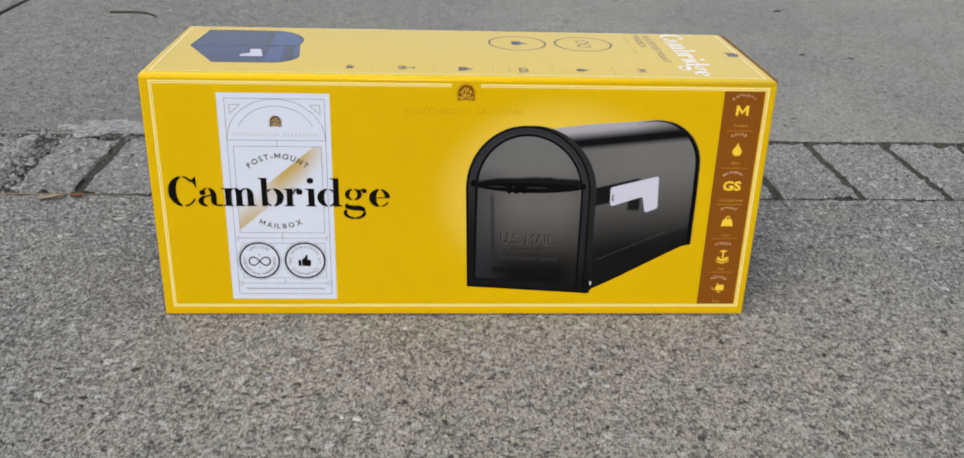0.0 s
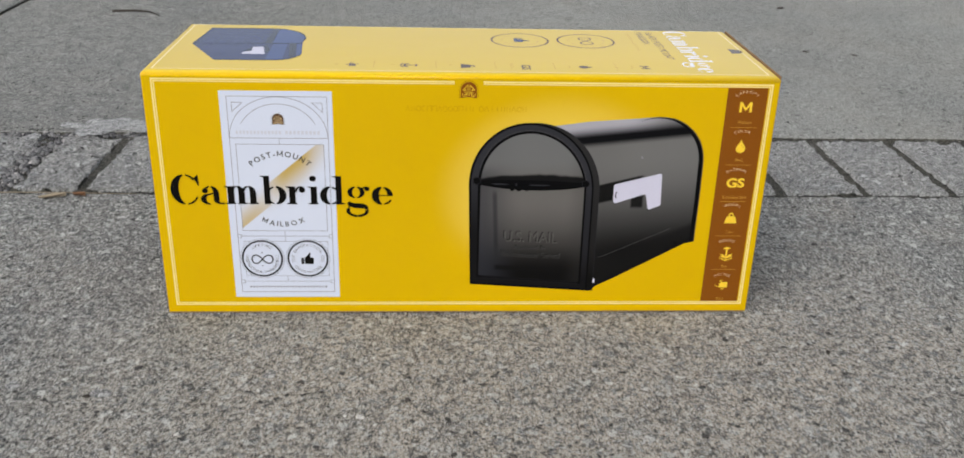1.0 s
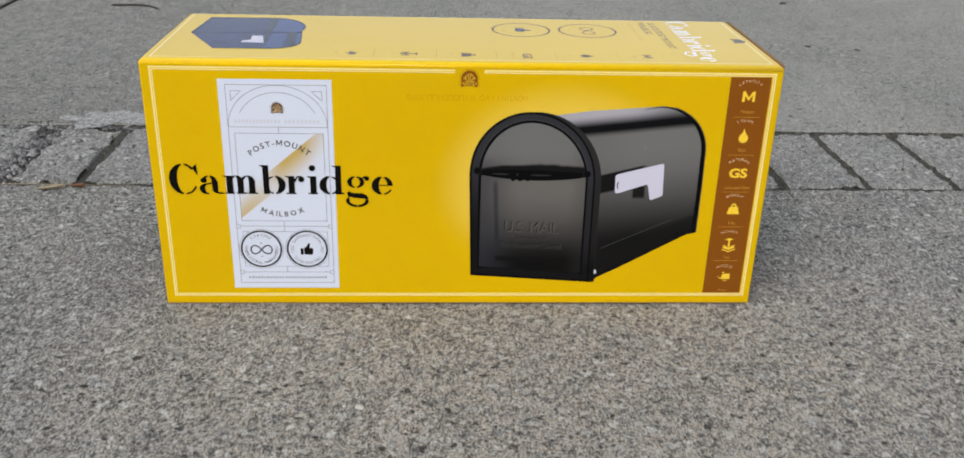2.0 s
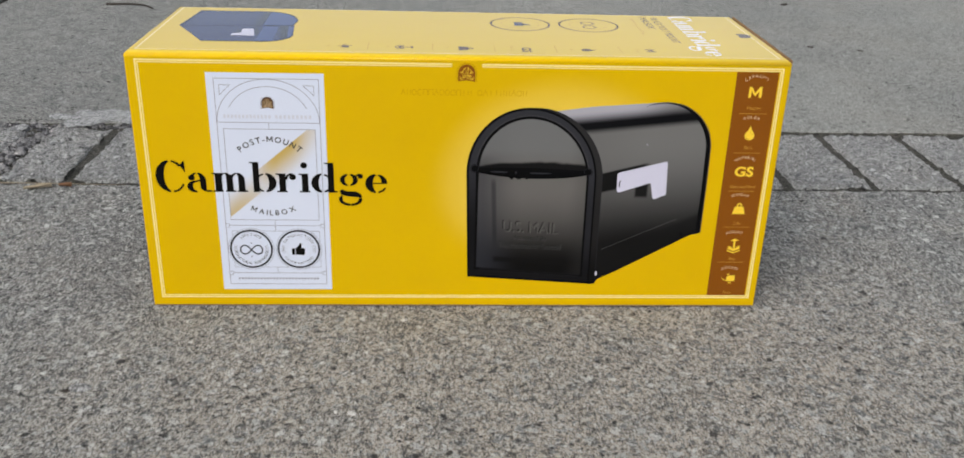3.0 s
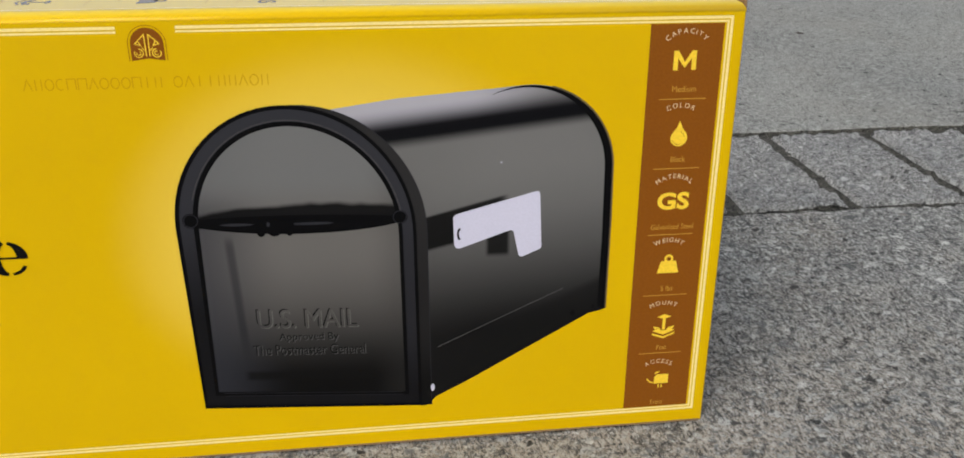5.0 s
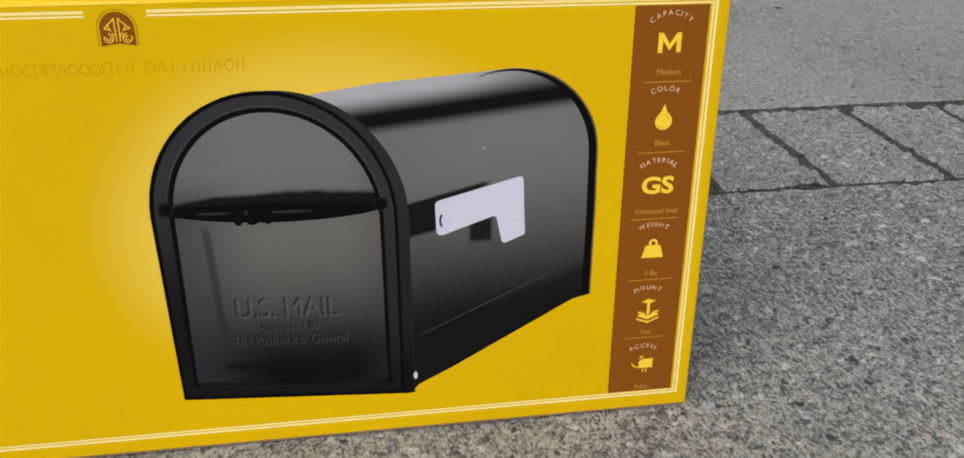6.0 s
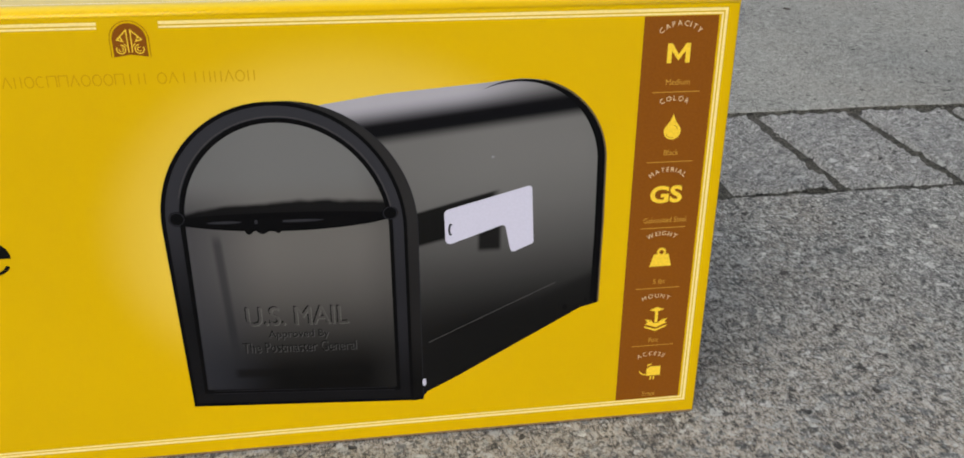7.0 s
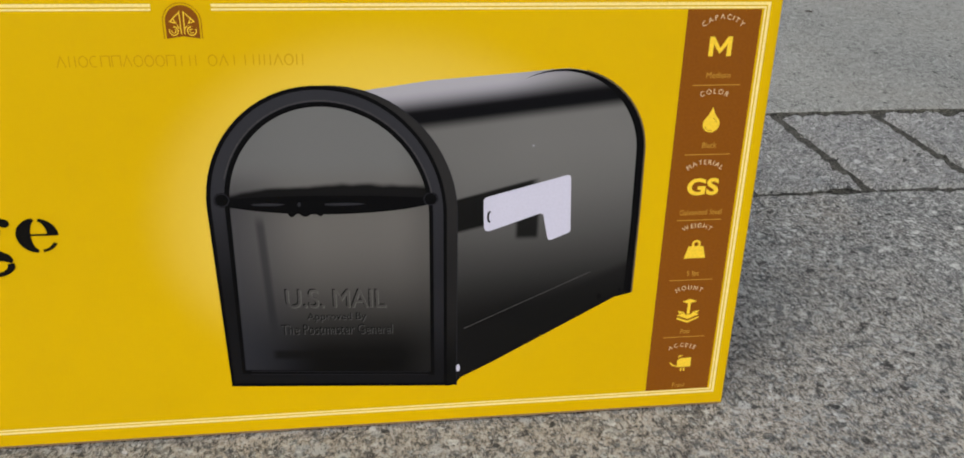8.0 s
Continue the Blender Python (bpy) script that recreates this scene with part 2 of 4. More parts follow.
    h = n.math("ADD", n.math("ADD", n.math("MULTIPLY", grain, 0.9), n.math("MULTIPLY", mottle, 1.5)), n.math("MULTIPLY", n.step(pit, 0.28, 0.36), 0.5))
    n.bump(h, 0.9 * relief, 0.0022)
    return n.finish(c, rough=0.92, spec=0.2)


def grain_material(name, stops):
    n = Nodes(name)
    geo = n.add("ShaderNodeNewGeometry")
    ramp = n.add("ShaderNodeValToRGB")
    ramp.color_ramp.interpolation = "CONSTANT"
    els = ramp.color_ramp.elements
    els[0].position, els[0].color = 0.0, (*stops[0][1], 1)
    els[1].position, els[1].color = stops[1][0], (*stops[1][1], 1)
    for p, col in stops[2:]:
        els.new(p).color = (*col, 1)
    n.link(geo.outputs["Random Per Island"], ramp.inputs[0])
    c = n.mix(n.step(n.noise(700, 3), 0.3, 0.7, 0.0, 0.4), ramp.outputs[0], (0.09, 0.088, 0.085))
    return n.finish(c, rough=0.85, spec=0.25)


def dry_plant(name, a, b):
    n = Nodes(name)
    return n.finish(n.mix(n.noise(160, 3), a, b), rough=0.75, spec=0.25)


PAPER = (0.615, 0.658, 0.765)
M_YELLOW, M_RAW = carton_material(), raw_board()
M_WHITE, M_BLACK = ink("printed_white", PAPER, 0.02), ink("printed_black", (0.004, 0.0035, 0.003))
M_LINE, M_FAINT = ink("printed_grey_line", (0.19, 0.19, 0.21)), ink("printed_faint_grey", (0.555, 0.565, 0.63))
M_GREYTEXT = ink("printed_dark_grey", (0.055, 0.052, 0.05))
M_BROWN, M_CREAM = ink("printed_brown", (0.215, 0.068, 0.006), 0.04), ink("printed_cream", (0.88, 0.70, 0.27))
M_SPEC, M_HEAD = ink("printed_yellow", (0.86, 0.58, 0.04)), ink("printed_pale_cream", (0.74, 0.54, 0.30))
M_SMALL, M_BRAND = ink("printed_ochre", (0.50, 0.27, 0.035)), ink("printed_bronze", (0.50, 0.285, 0.002))
M_ADDRESS = ink("printed_mid_grey", (0.24, 0.24, 0.27))
M_GOLD = gold_fade(PAPER)
M_SIDE, M_DOOR = picture_side(), picture_door("printed_black_metal_door")
M_DOORFACE = picture_door("printed_embossed_face", 1.12)
M_FRAME = picture_frame("printed_rim_grey", (0.028, 0.028, 0.033), (0.006, 0.006, 0.007))
M_COLLAR = picture_frame("printed_collar_grey", (0.022, 0.021, 0.021), (0.004, 0.004, 0.004))
M_RIMEDGE = ink("printed_rim_edge", (0.115, 0.085, 0.045))
M_RIM, M_RIMGREY = ink("printed_deep_black", (0.0015, 0.0015, 0.002)), ink("printed_charcoal", (0.020, 0.020, 0.024))
M_SHEEN, M_FLAG = ink("printed_sheen", (0.07, 0.068, 0.067)), ink("printed_lilac_white", (0.56, 0.55, 0.66), 0.02)
M_EMBOSS, M_GLINT = ink("printed_emboss_dark", (0.004, 0.004, 0.004)), ink("printed_emboss_light", (0.100, 0.096, 0.090))
M_BLUE, M_BLUELIGHT = ink("printed_blue", (0.005, 0.012, 0.085)), ink("printed_light_blue", (0.018, 0.042, 0.165))
M_BLUEDARK = ink("printed_navy", (0.003, 0.006, 0.025))
M_SILVER, M_UMBER = ink("printed_silver", (0.86, 0.86, 0.90)), ink("printed_umber", (0.085, 0.045, 0.02))
M_SLAB = concrete("worn_concrete", (0.372, 0.372, 0.348), (0.243, 0.245, 0.235), (0.388, 0.345, 0.282), 1.06, 1.2, 1.5, 1.0, sandy_glow=(0.36, -0.10, 0.46, 0.24), lichen=(0.10, -0.60), broom=0.45)
M_FAR = concrete("smooth_concrete", (0.308, 0.309, 0.287), (0.222, 0.225, 0.213), (0.268, 0.259, 0.233), 0.78, 0.45, 1.0, 0.8, lichen=(0.45, -0.30))
M_PAVER = concrete("grey_paver", (0.388, 0.389, 0.375), (0.256, 0.260, 0.255), (0.325, 0.320, 0.296), 0.95, 0.9, 1.5, 0.7)
M_CHIP = concrete("pale_mortar", (0.44, 0.445, 0.44), (0.28, 0.285, 0.28), (0.36, 0.355, 0.34), 0.9, 0.5, 1.2, 0.8)
M_SAND = concrete("joint_dirt", (0.085, 0.082, 0.070), (0.042, 0.042, 0.037), (0.075, 0.075, 0.052))
M_GRAIN = grain_material("aggregate", [(0.0, (0.06, 0.058, 0.056)), (0.3, (0.22, 0.215, 0.20)), (0.6, (0.34, 0.33, 0.31)), (0.85, (0.55, 0.54, 0.51))])
M_GRIT = grain_material("dark_grit", [(0.0, (0.02, 0.02, 0.018)), (0.45, (0.05, 0.048, 0.042)), (0.8, (0.10, 0.10, 0.09)), (0.95, (0.24, 0.23, 0.21))])
M_GRAVEL = grain_material("gravel", [(0.0, (0.05, 0.05, 0.055)), (0.35, (0.13, 0.13, 0.135)), (0.6, (0.22, 0.22, 0.22)), (0.93, (0.40, 0.39, 0.38))])
M_STRAW = dry_plant("dry_straw", (0.20, 0.165, 0.11), (0.36, 0.31, 0.23))
M_LEAF = dry_plant("brown_leaf", (0.10, 0.045, 0.022), (0.22, 0.12, 0.06))
M_TWIG = dry_plant("dark_twig", (0.025, 0.021, 0.018), (0.06, 0.05, 0.04))


# ---- building helpers ----
def mesh_object(name, verts, faces, material, parent=None, label="", smooth=False, sides=None, first_side=0):
    me = bpy.data.meshes.new(name)
    me.from_pydata([tuple(v) for v in verts], [], [tuple(f) for f in faces])
    me.materials.append(material)
    if smooth:
        me.polygons.foreach_set("use_smooth", np.ones(len(me.polygons), dtype=bool))
    if sides is not None:
        me.materials.append(sides)
        which = np.zeros(len(me.polygons), dtype=np.int32)
        which[first_side:] = 1
        me.polygons.foreach_set("material_index", which)
    me.update()
    ob = new(name, me)
    if parent is not None:
        ob.parent = parent
    if label:
        tagged(ob, label)
    return ob


def part(name, bm, material, parent, label=""):
    me = bpy.data.meshes.new(name)
    bm.to_mesh(me)
    bm.free()
    me.materials.append(material)
    ob = new(name, me)
    ob.parent = parent
    if label:
        tagged(ob, label)
    return ob


def on_front(u, v, k):
    """On the front, which narrows a little towards the lid."""
    return (u + (LENGTH / 2 - u) / (LENGTH / 2) * TAPER * v / HEIGHT, -SHEET * k, v)


def on_picture(u, v, k):
    """The large picture, laid out square on the front."""
    return (u, -SHEET * k, v)


def on_top(u, v, k):
    return (u, v, HEIGHT + SHEET * k)


def flat(name, loops, material, parent, k, surface=on_front, label="", stagger=0.0):
    """Printed shapes as one mesh: each loop of (u, v) is a filled outline, k layers above the board."""
    verts, faces = [], []
    for at, loop in enumerate(loops):
        area = sum(a[0] * b[1] - b[0] * a[1] for a, b in zip(loop, loop[1:] + loop[:1]))
        if abs(area) < 1e-12:
            continue
        if area < 0:
            loop = loop[::-1]
        faces.append(range(len(verts), len(verts) + len(loop)))
        verts += [surface(u, v, k + stagger * (at % 40)) for u, v in loop]
    return mesh_object(name, verts, faces, material, parent, label)


def rect(x0, z0, x1, z1):
    return [(x0, z0), (x1, z0), (x1, z1), (x0, z1)]


def frame_lines(x0, z0, x1, z1, w):
    return [rect(x0, z0, x1, z0 + w), rect(x0, z1 - w, x1, z1), rect(x0, z0 + w, x0 + w, z1 - w), rect(x1 - w, z0 + w, x1, z1 - w)]


def ellipse(cx, cz, rx, rz, n=28):
    return [(cx + rx * math.cos(2 * math.pi * i / n), cz + rz * math.sin(2 * math.pi * i / n)) for i in range(n)]


def line(points, w, close=False):
    """A stroke of even width along points, as quads that meet at mitred joints."""
    pts = [p for i, p in enumerate(points) if i == 0 or math.dist(p, points[i - 1]) > 1e-7]
    if math.dist(pts[0], pts[-1]) < 1e-6:
        pts, close = pts[:-1], True
    n, sides = len(pts), []
    for i, p in enumerate(pts):
        o = pts[i - 1] if (i or close) else p
        q = pts[(i + 1) % n] if (i < n - 1 or close) else p
        a, b = Vector((p[0] - o[0], p[1] - o[1])), Vector((q[0] - p[0], q[1] - p[1]))
        a, b = (a if a.length else b).normalized(), (b if b.length else a).normalized()
        t = (a + b).normalized() if (a + b).length > 0.2 else b
        k = w / 2 / max(0.4, t.dot(b))
        sides.append(((p[0] - t.y * k, p[1] + t.x * k), (p[0] + t.y * k, p[1] - t.x * k)))
    pairs = list(zip(sides, sides[1:] + sides[:1])) if close else list(zip(sides, sides[1:]))
    return [[a[0], a[1], b[1], b[0]] for a, b in pairs]


def arc_points(cx, cz, rx, rz, a0, a1, n=24):
    return [(cx + rx * math.cos(radians(a0 + (a1 - a0) * i / n)), cz + rz * math.sin(radians(a0 + (a1 - a0) * i / n))) for i in range(n + 1)]


def ring(cx, cz, r, w, n=40):
    return line(arc_points(cx, cz, r, r, 0, 360, n), w)


def pen(cx, cz, rx, rz, a0, a1, thick, thin, n=20):
    """A pen stroke along an ellipse, thick where it stands upright and thin where it lies flat."""
    out, last = [], None
    for i in range(n + 1):
        a = radians(a0 + (a1 - a0) * i / n)
        c, s = math.cos(a), math.sin(a)
        pair = ((cx + rx * c, cz + rz * s), (cx + (rx - thick) * c, cz + (rz - thin) * s))
        if last:
            out.append([last[0], pair[0], pair[1], last[1]])
        last = pair
    return out


GLYPHS = {}


def glyphs(body, bold=0.0):
    """Outlines of a word in the built-in font, as loops."""
    key = (body, bold)
    if body == "M" and bold:
        w = 0.11 + bold
        return [[(0, 0), (w, 0), (w, 0.42), (0.36, 0.08), (0.72 - w, 0.42), (0.72 - w, 0), (0.72, 0), (0.72, 0.7), (0.72 - w, 0.7), (0.36, 0.30), (w, 0.7), (0, 0.7)]]
    if key not in GLYPHS:
        cu = bpy.data.curves.new("word", "FONT")
        cu.body, cu.size, cu.offset, cu.resolution_u = body, 1.0, bold, 4
        ob = bpy.data.objects.new("word", cu)
        me = ob.to_mesh()
        GLYPHS[key] = [[(me.vertices[i].co.x, me.vertices[i].co.y) for i in p.vertices] for p in me.polygons]
        ob.to_mesh_clear()
        bpy.data.objects.remove(ob)
        bpy.data.curves.remove(cu)
    return GLYPHS[key]


def extent(loops):
    us, vs = [p[0] for l in loops for p in l], [p[1] for l in loops for p in l]
    return min(us), max(us), min(vs), max(vs)


def word(body, cx, z0, width, height, bold=0.0):
    """A straight word of a given width, its middle at cx, its foot at z0."""
    loops = glyphs(body, bold)
    a, b, c, d = extent(loops)
    sx, sz = width / (b - a), height / (d - c)
    return [[(cx + (u - (a + b) / 2) * sx, z0 + (v - c) * sz) for u, v in l] for l in loops]


def arc_word(body, cx, cz, radius, span, height, over=True, bold=0.0):
    """A word along an arc round (cx, cz): over the top, or under it."""
    cap = extent(glyphs("H", bold))[3]
    s = height / cap
    sizes = [(extent(glyphs(ch, bold))[:2] if ch.strip() else (0, 0.3)) for ch in body]
    widths = [(b - a) * s + height * 0.28 for a, b in sizes]
    total, at, out = sum(widths), 0.0, []
    for ch, (a, b), w in zip(body, sizes, widths):
        f = (at + w / 2) / total - 0.5
        at += w
        if not ch.strip():
            continue
        turn = radians(f * span) * (-1 if over else 1)
        c, n = math.cos(turn), math.sin(turn)
        for l in glyphs(ch, bold):
            loop = []
            for u, v in l:
                u, v = (u - (a + b) / 2) * s, v * s
                v = v + radius if over else v - radius - height
                loop.append((cx + u * c - v * n, cz + u * n + v * c))
            out.append(loop)
    return out


def dashes(x0, x1, z0, h, step, rng, thin=0.35):
    """Unreadable lettering as small plain bars."""
    out, x = [], x0
    while x < x1 - step * 0.5:
        w = step * rng.uniform(0.45, 0.75)
        out.append(rect(x, z0, min(x + w, x1), z0 + h * thin) if rng.random() < 0.4 else rect(x, z0, min(x + step * 0.22, x1), z0 + h))
        x += step * rng.uniform(0.8, 1.15)
    return out


def spun(loops, x0, y0):
    """Turns lettering for the lid: it reads from the back edge to the front one."""
    return [[(x0 + v, y0 - u) for u, v in l] for l in loops]


def shifted(loops, dx, dz, s=1.0):
    return [[(dx + u * s, dz + v * s) for u, v in l] for l in loops]


# ---- title lettering: a stencil serif, drawn stroke by stroke, base line 0, units of metres ----
XH, ASC, STEM, THIN = 0.0165, 0.0262, 0.0050, 0.0008


def serif(x, z, w, h=0.0013):
    return rect(x - w / 2, z, x + w / 2, z + h)


def letter_c_big(x):
    cx, cz, rx, rz = x + 0.0125, 0.0132, 0.0125, 0.0140
    s = pen(cx, cz, rx, rz, 97, 263, 0.0070, 0.0014)
    s += pen(cx + 0.0005, cz, rx * 0.92, rz, 86, 42, 0.0028, 0.0015, 8) + pen(cx + 0.0005, cz, rx * 0.94, rz, 274, 330, 0.0016, 0.0015, 10)
    return s + [[(cx + 0.0075, cz + 0.0100), (cx + 0.0118, cz + 0.0138), (cx + 0.0122, cz + 0.0036), (cx + 0.0112, cz + 0.0040), (cx + 0.0098, cz + 0.0072)]]


def letter_a(x):
    s = [rect(x + 0.0102, 0.0028, x + 0.0146, XH * 0.66)]
    s += pen(x + 0.0085, 0.0095, 0.0061, 0.0072, 0, 86, 0.0044, 0.0015, 10) + pen(x + 0.0080, 0.0095, 0.0058, 0.0072, 95, 158, 0.0022, 0.0014, 8)
    s += [ellipse(x + 0.0042, 0.0122, 0.0024, 0.0024, 16)]
    s += pen(x + 0.0068, 0.0045, 0.0062, 0.0051, 82, 280, 0.0042, 0.0015, 18)
    s += [[(x + 0.0070, 0.0096), (x + 0.0104, 0.0106), (x + 0.0104, 0.0092), (x + 0.0072, 0.0082)]]
    s += pen(x + 0.0162, 0.0040, 0.0060, 0.0042, 190, 300, 0.0036, 0.0015, 12)
    return s


def arch(x0, x1):
    """The shoulder from one stem to the next, and the next stem."""
    cx, rx = x0 + (x1 - x0) * 0.52, (x1 - x0) * 0.48 + STEM * 0.5
    return pen(cx, XH - 0.0062, rx, 0.0066, 93, 0, STEM, 0.0015, 10) + pen(cx, XH - 0.0062, rx, 0.0066, 158, 98, 0.0024, 0.0014, 8) + [rect(cx + rx - STEM, 0.0, cx + rx, XH - 0.0062)]


def stem(x, top, flagged=True):
    s = [rect(x, 0.0, x + STEM, top)]
    if flagged:
        s.append([(x - 0.0026, top - 0.0006), (x, top - 0.0016), (x, top), (x - 0.0026, top)])
    return s


def letter_m(x):
    s = stem(x + 0.0022, XH)
    s += arch(x + 0.0064, x + 0.0132) + arch(x + 0.0154, x + 0.0222)
    for cx in (0.0043, 0.0137, 0.0227):
        s.append(serif(x + cx, 0.0, 0.0078))
    return s


def letter_b(x):
    return stem(x + 0.0022, ASC) + pen(x + 0.0118, XH / 2 + 0.0001, 0.0092, XH / 2 + 0.0003, 84, -84, 0.0060, 0.0014) + pen(x + 0.0112, XH / 2, 0.0070, XH / 2, 97, 150, 0.0018, 0.0014, 8) + pen(x + 0.0112, XH / 2, 0.0070, XH / 2, 263, 210, 0.0018, 0.0014, 8)


def letter_r(x):
    s = stem(x + 0.0022, XH) + [serif(x + 0.0043, 0.0, 0.0082), ellipse(x + 0.0126, XH - 0.0030, 0.0026, 0.0027, 16)]
    return s + pen(x + 0.0116, XH - 0.0070, 0.0052, 0.0074, 165, 75, 0.0018, 0.0012, 10)


def letter_i(x):
    return stem(x + 0.0022, XH) + [serif(x + 0.0043, 0.0, 0.0080), ellipse(x + 0.0042, ASC - 0.0024, 0.0027, 0.0027, 18)]


def letter_d(x):
    s = stem(x + 0.0136, ASC) + pen(x + 0.0092, XH / 2 + 0.0001, 0.0092, XH / 2 + 0.0003, 96, 264, 0.0060, 0.0014)
    s += pen(x + 0.0098, XH / 2, 0.0070, XH / 2, 83, 30, 0.0018, 0.0014, 8) + pen(x + 0.0098, XH / 2, 0.0070, XH / 2, 277, 330, 0.0018, 0.0014, 8)
    return s + [[(x + 0.0178, 0.0), (x + 0.0212, 0.0004), (x + 0.0212, 0.0012), (x + 0.0178, 0.0022)]]


def letter_g(x):
    s = pen(x + 0.0082, 0.0114, 0.0066, 0.0054, 96, 264, 0.0038, 0.0012, 14) + pen(x + 0.0090, 0.0114, 0.0066, 0.0054, 84, -84, 0.0038, 0.0012, 14)
    s += [ellipse(x + 0.0176, XH - 0.0018, 0.0021, 0.0021, 14)] + line([(x + 0.0138, 0.0148), (x + 0.0156, 0.0160), (x + 0.0172, 0.0164)], 0.0014)
    s += [[(x + 0.0030, 0.0032), (x + 0.0012, 0.0014), (x + 0.0022, -0.0018), (x + 0.0070, -0.0032), (x + 0.0148, -0.0038), (x + 0.0176, -0.0050), (x + 0.0186, -0.0032), (x + 0.0172, -0.0006), (x + 0.0140, 0.0012), (x + 0.0075, 0.0012), (x + 0.0042, 0.0022)]]
    s += pen(x + 0.0096, -0.0058, 0.0094, 0.0060, 158, 268, 0.0030, 0.0021, 14) + pen(x + 0.0096, -0.0058, 0.0092, 0.0060, 272, 368, 0.0030, 0.0021, 14)
    return s + line([(x + 0.0012, -0.0050), (x + 0.0030, -0.0026)], 0.0014)


def letter_e(x):
    s = pen(x + 0.0092, XH / 2 + 0.0001, 0.0092, XH / 2 + 0.0003, 97, 264, 0.0062, 0.0015) + pen(x + 0.0098, XH / 2, 0.0084, XH / 2, 85, 4, 0.0048, 0.0014, 12)
    return s + [rect(x + 0.0052, XH / 2 - 0.0001, x + 0.0180, XH / 2 + 0.0008)] + pen(x + 0.0098, XH / 2, 0.0084, XH / 2, 276, 330, 0.0018, 0.0013, 10)


TITLE = ((letter_c_big, 0.0, 0.98), (letter_a, 0.0240, 1.12), (letter_m, 0.0452, 1.07), (letter_b, 0.0762, 1.0), (letter_r, 0.0972, 1.06),
         (letter_i, 0.1156, 1.06), (letter_d, 0.1256, 1.0), (letter_g, 0.1474, 1.05), (letter_e, 0.1698, 1.0))


def title_letter(make, x, wide, size=1.0):
    return [[((x + u * wide) * size, v * size) for u, v in l] for l in make(0.0)]



# ---- the carton ----
box = new("cardboard_box")
tagged(box, "glossy yellow printed cardboard mailbox carton standing on concrete", "box")


def carton_body():
    bm = bmesh.new()
    bmesh.ops.create_cube(bm, size=1.0)
    for v in bm.verts:
        v.co = Vector(((v.co.x + 0.5) * LENGTH, (v.co.y + 0.5) * DEPTH, (v.co.z + 0.5) * HEIGHT))
    upper = [e for e in bm.edges if all(v.co.z > HEIGHT * 0.9 for v in e.verts)]
    bmesh.ops.bevel(bm, geom=upper, offset=0.0048, segments=6, profile=0.5, affect="EDGES")
    lower = [e for e in bm.edges if e.calc_length() > 0.12 and not all(v.co.z > HEIGHT * 0.9 for v in e.verts)]
    bmesh.ops.bevel(bm, geom=lower, offset=0.0010, segments=2, profile=0.5, affect="EDGES")
    for v in bm.verts:
        v.co.x += (LENGTH / 2 - v.co.x) / (LENGTH / 2) * TAPER * v.co.z / HEIGHT
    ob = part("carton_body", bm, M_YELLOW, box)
    for p in ob.data.polygons:
        p.use_smooth = p.area < 0.005
    return ob


def end_flap(x0, x1, rise):
    """A tucked end panel: board 1.2 mm thick, its cut edge showing raw fibre."""
    bm = bmesh.new()
    bmesh.ops.create_cube(bm, size=1.0)
    for v in bm.verts:
        lean = -0.0022 * (v.co.z + 0.5) * (1 if x0 > 0.1 else -1)
        v.co = Vector((x0 + lean + (v.co.x + 0.5) * (x1 - x0), 0.0025 + (v.co.y + 0.5) * (DEPTH - 0.005), 0.002 + (v.co.z + 0.5) * (HEIGHT - 0.002 + rise)))
    bmesh.ops.bevel(bm, geom=list(bm.edges), offset=0.0003, segments=1, affect="EDGES")
    return part("end_flap", bm, M_RAW, box, "raw brown cut edge of the tucked end flap")


body = carton_body()
end_flap(LENGTH - 0.0004, LENGTH + 0.0009, 0.0001)
end_flap(-0.0008, 0.0008, -0.004)
# board edge strip that also draws the dark contact shadow under the front
flat("bottom_edge", [rect(0.0012, 0.0002, LENGTH - 0.0012, 0.0014)], M_RAW, box, 1, label="raw brown board along the bottom fold, with the contact shadow put into its colour")

# border lines on the front, broken round the emblem
B0, B1, C0, C1 = 0.0076, 0.5242, 0.0083, 0.2184
border = flat("border_line", [rect(B0, C0, B1, C0 + 0.0013), rect(B0, C0 + 0.0013, B0 + 0.0013, C1 - 0.0013), rect(B1 - 0.0013, C0 + 0.0013, B1, C1 - 0.0013),
                              rect(B0, C1 - 0.0013, 0.2552, C1), rect(0.2794, C1 - 0.0013, B1, C1)], M_CREAM, box, 1)
flat("inner_border_line", [rect(B0 + 0.0019, C0 + 0.0019, B1 - 0.0019, C0 + 0.0028), rect(B0 + 0.0019, C0 + 0.0028, B0 + 0.0028, C1 - 0.0028),
                           rect(B1 - 0.0028, C0 + 0.0028, B1 - 0.0019, C1 - 0.0028), rect(B0 + 0.0019, C1 - 0.0028, 0.2552, C1 - 0.0019),
                           rect(0.2794, C1 - 0.0028, B1 - 0.0019, C1 - 0.0019)], M_CREAM, border, 1.2)


# emblem: arched badge in plain shapes
def badge(cx, z0, w, h, inset=0.0):
    r = w / 2 - inset
    return [(cx - r, z0 + inset), (cx, z0 + inset + 0.0012 * w / 0.016), (cx + r, z0 + inset)] + arc_points(cx, z0 + h - w / 2, r, r, 0, 180, 18)


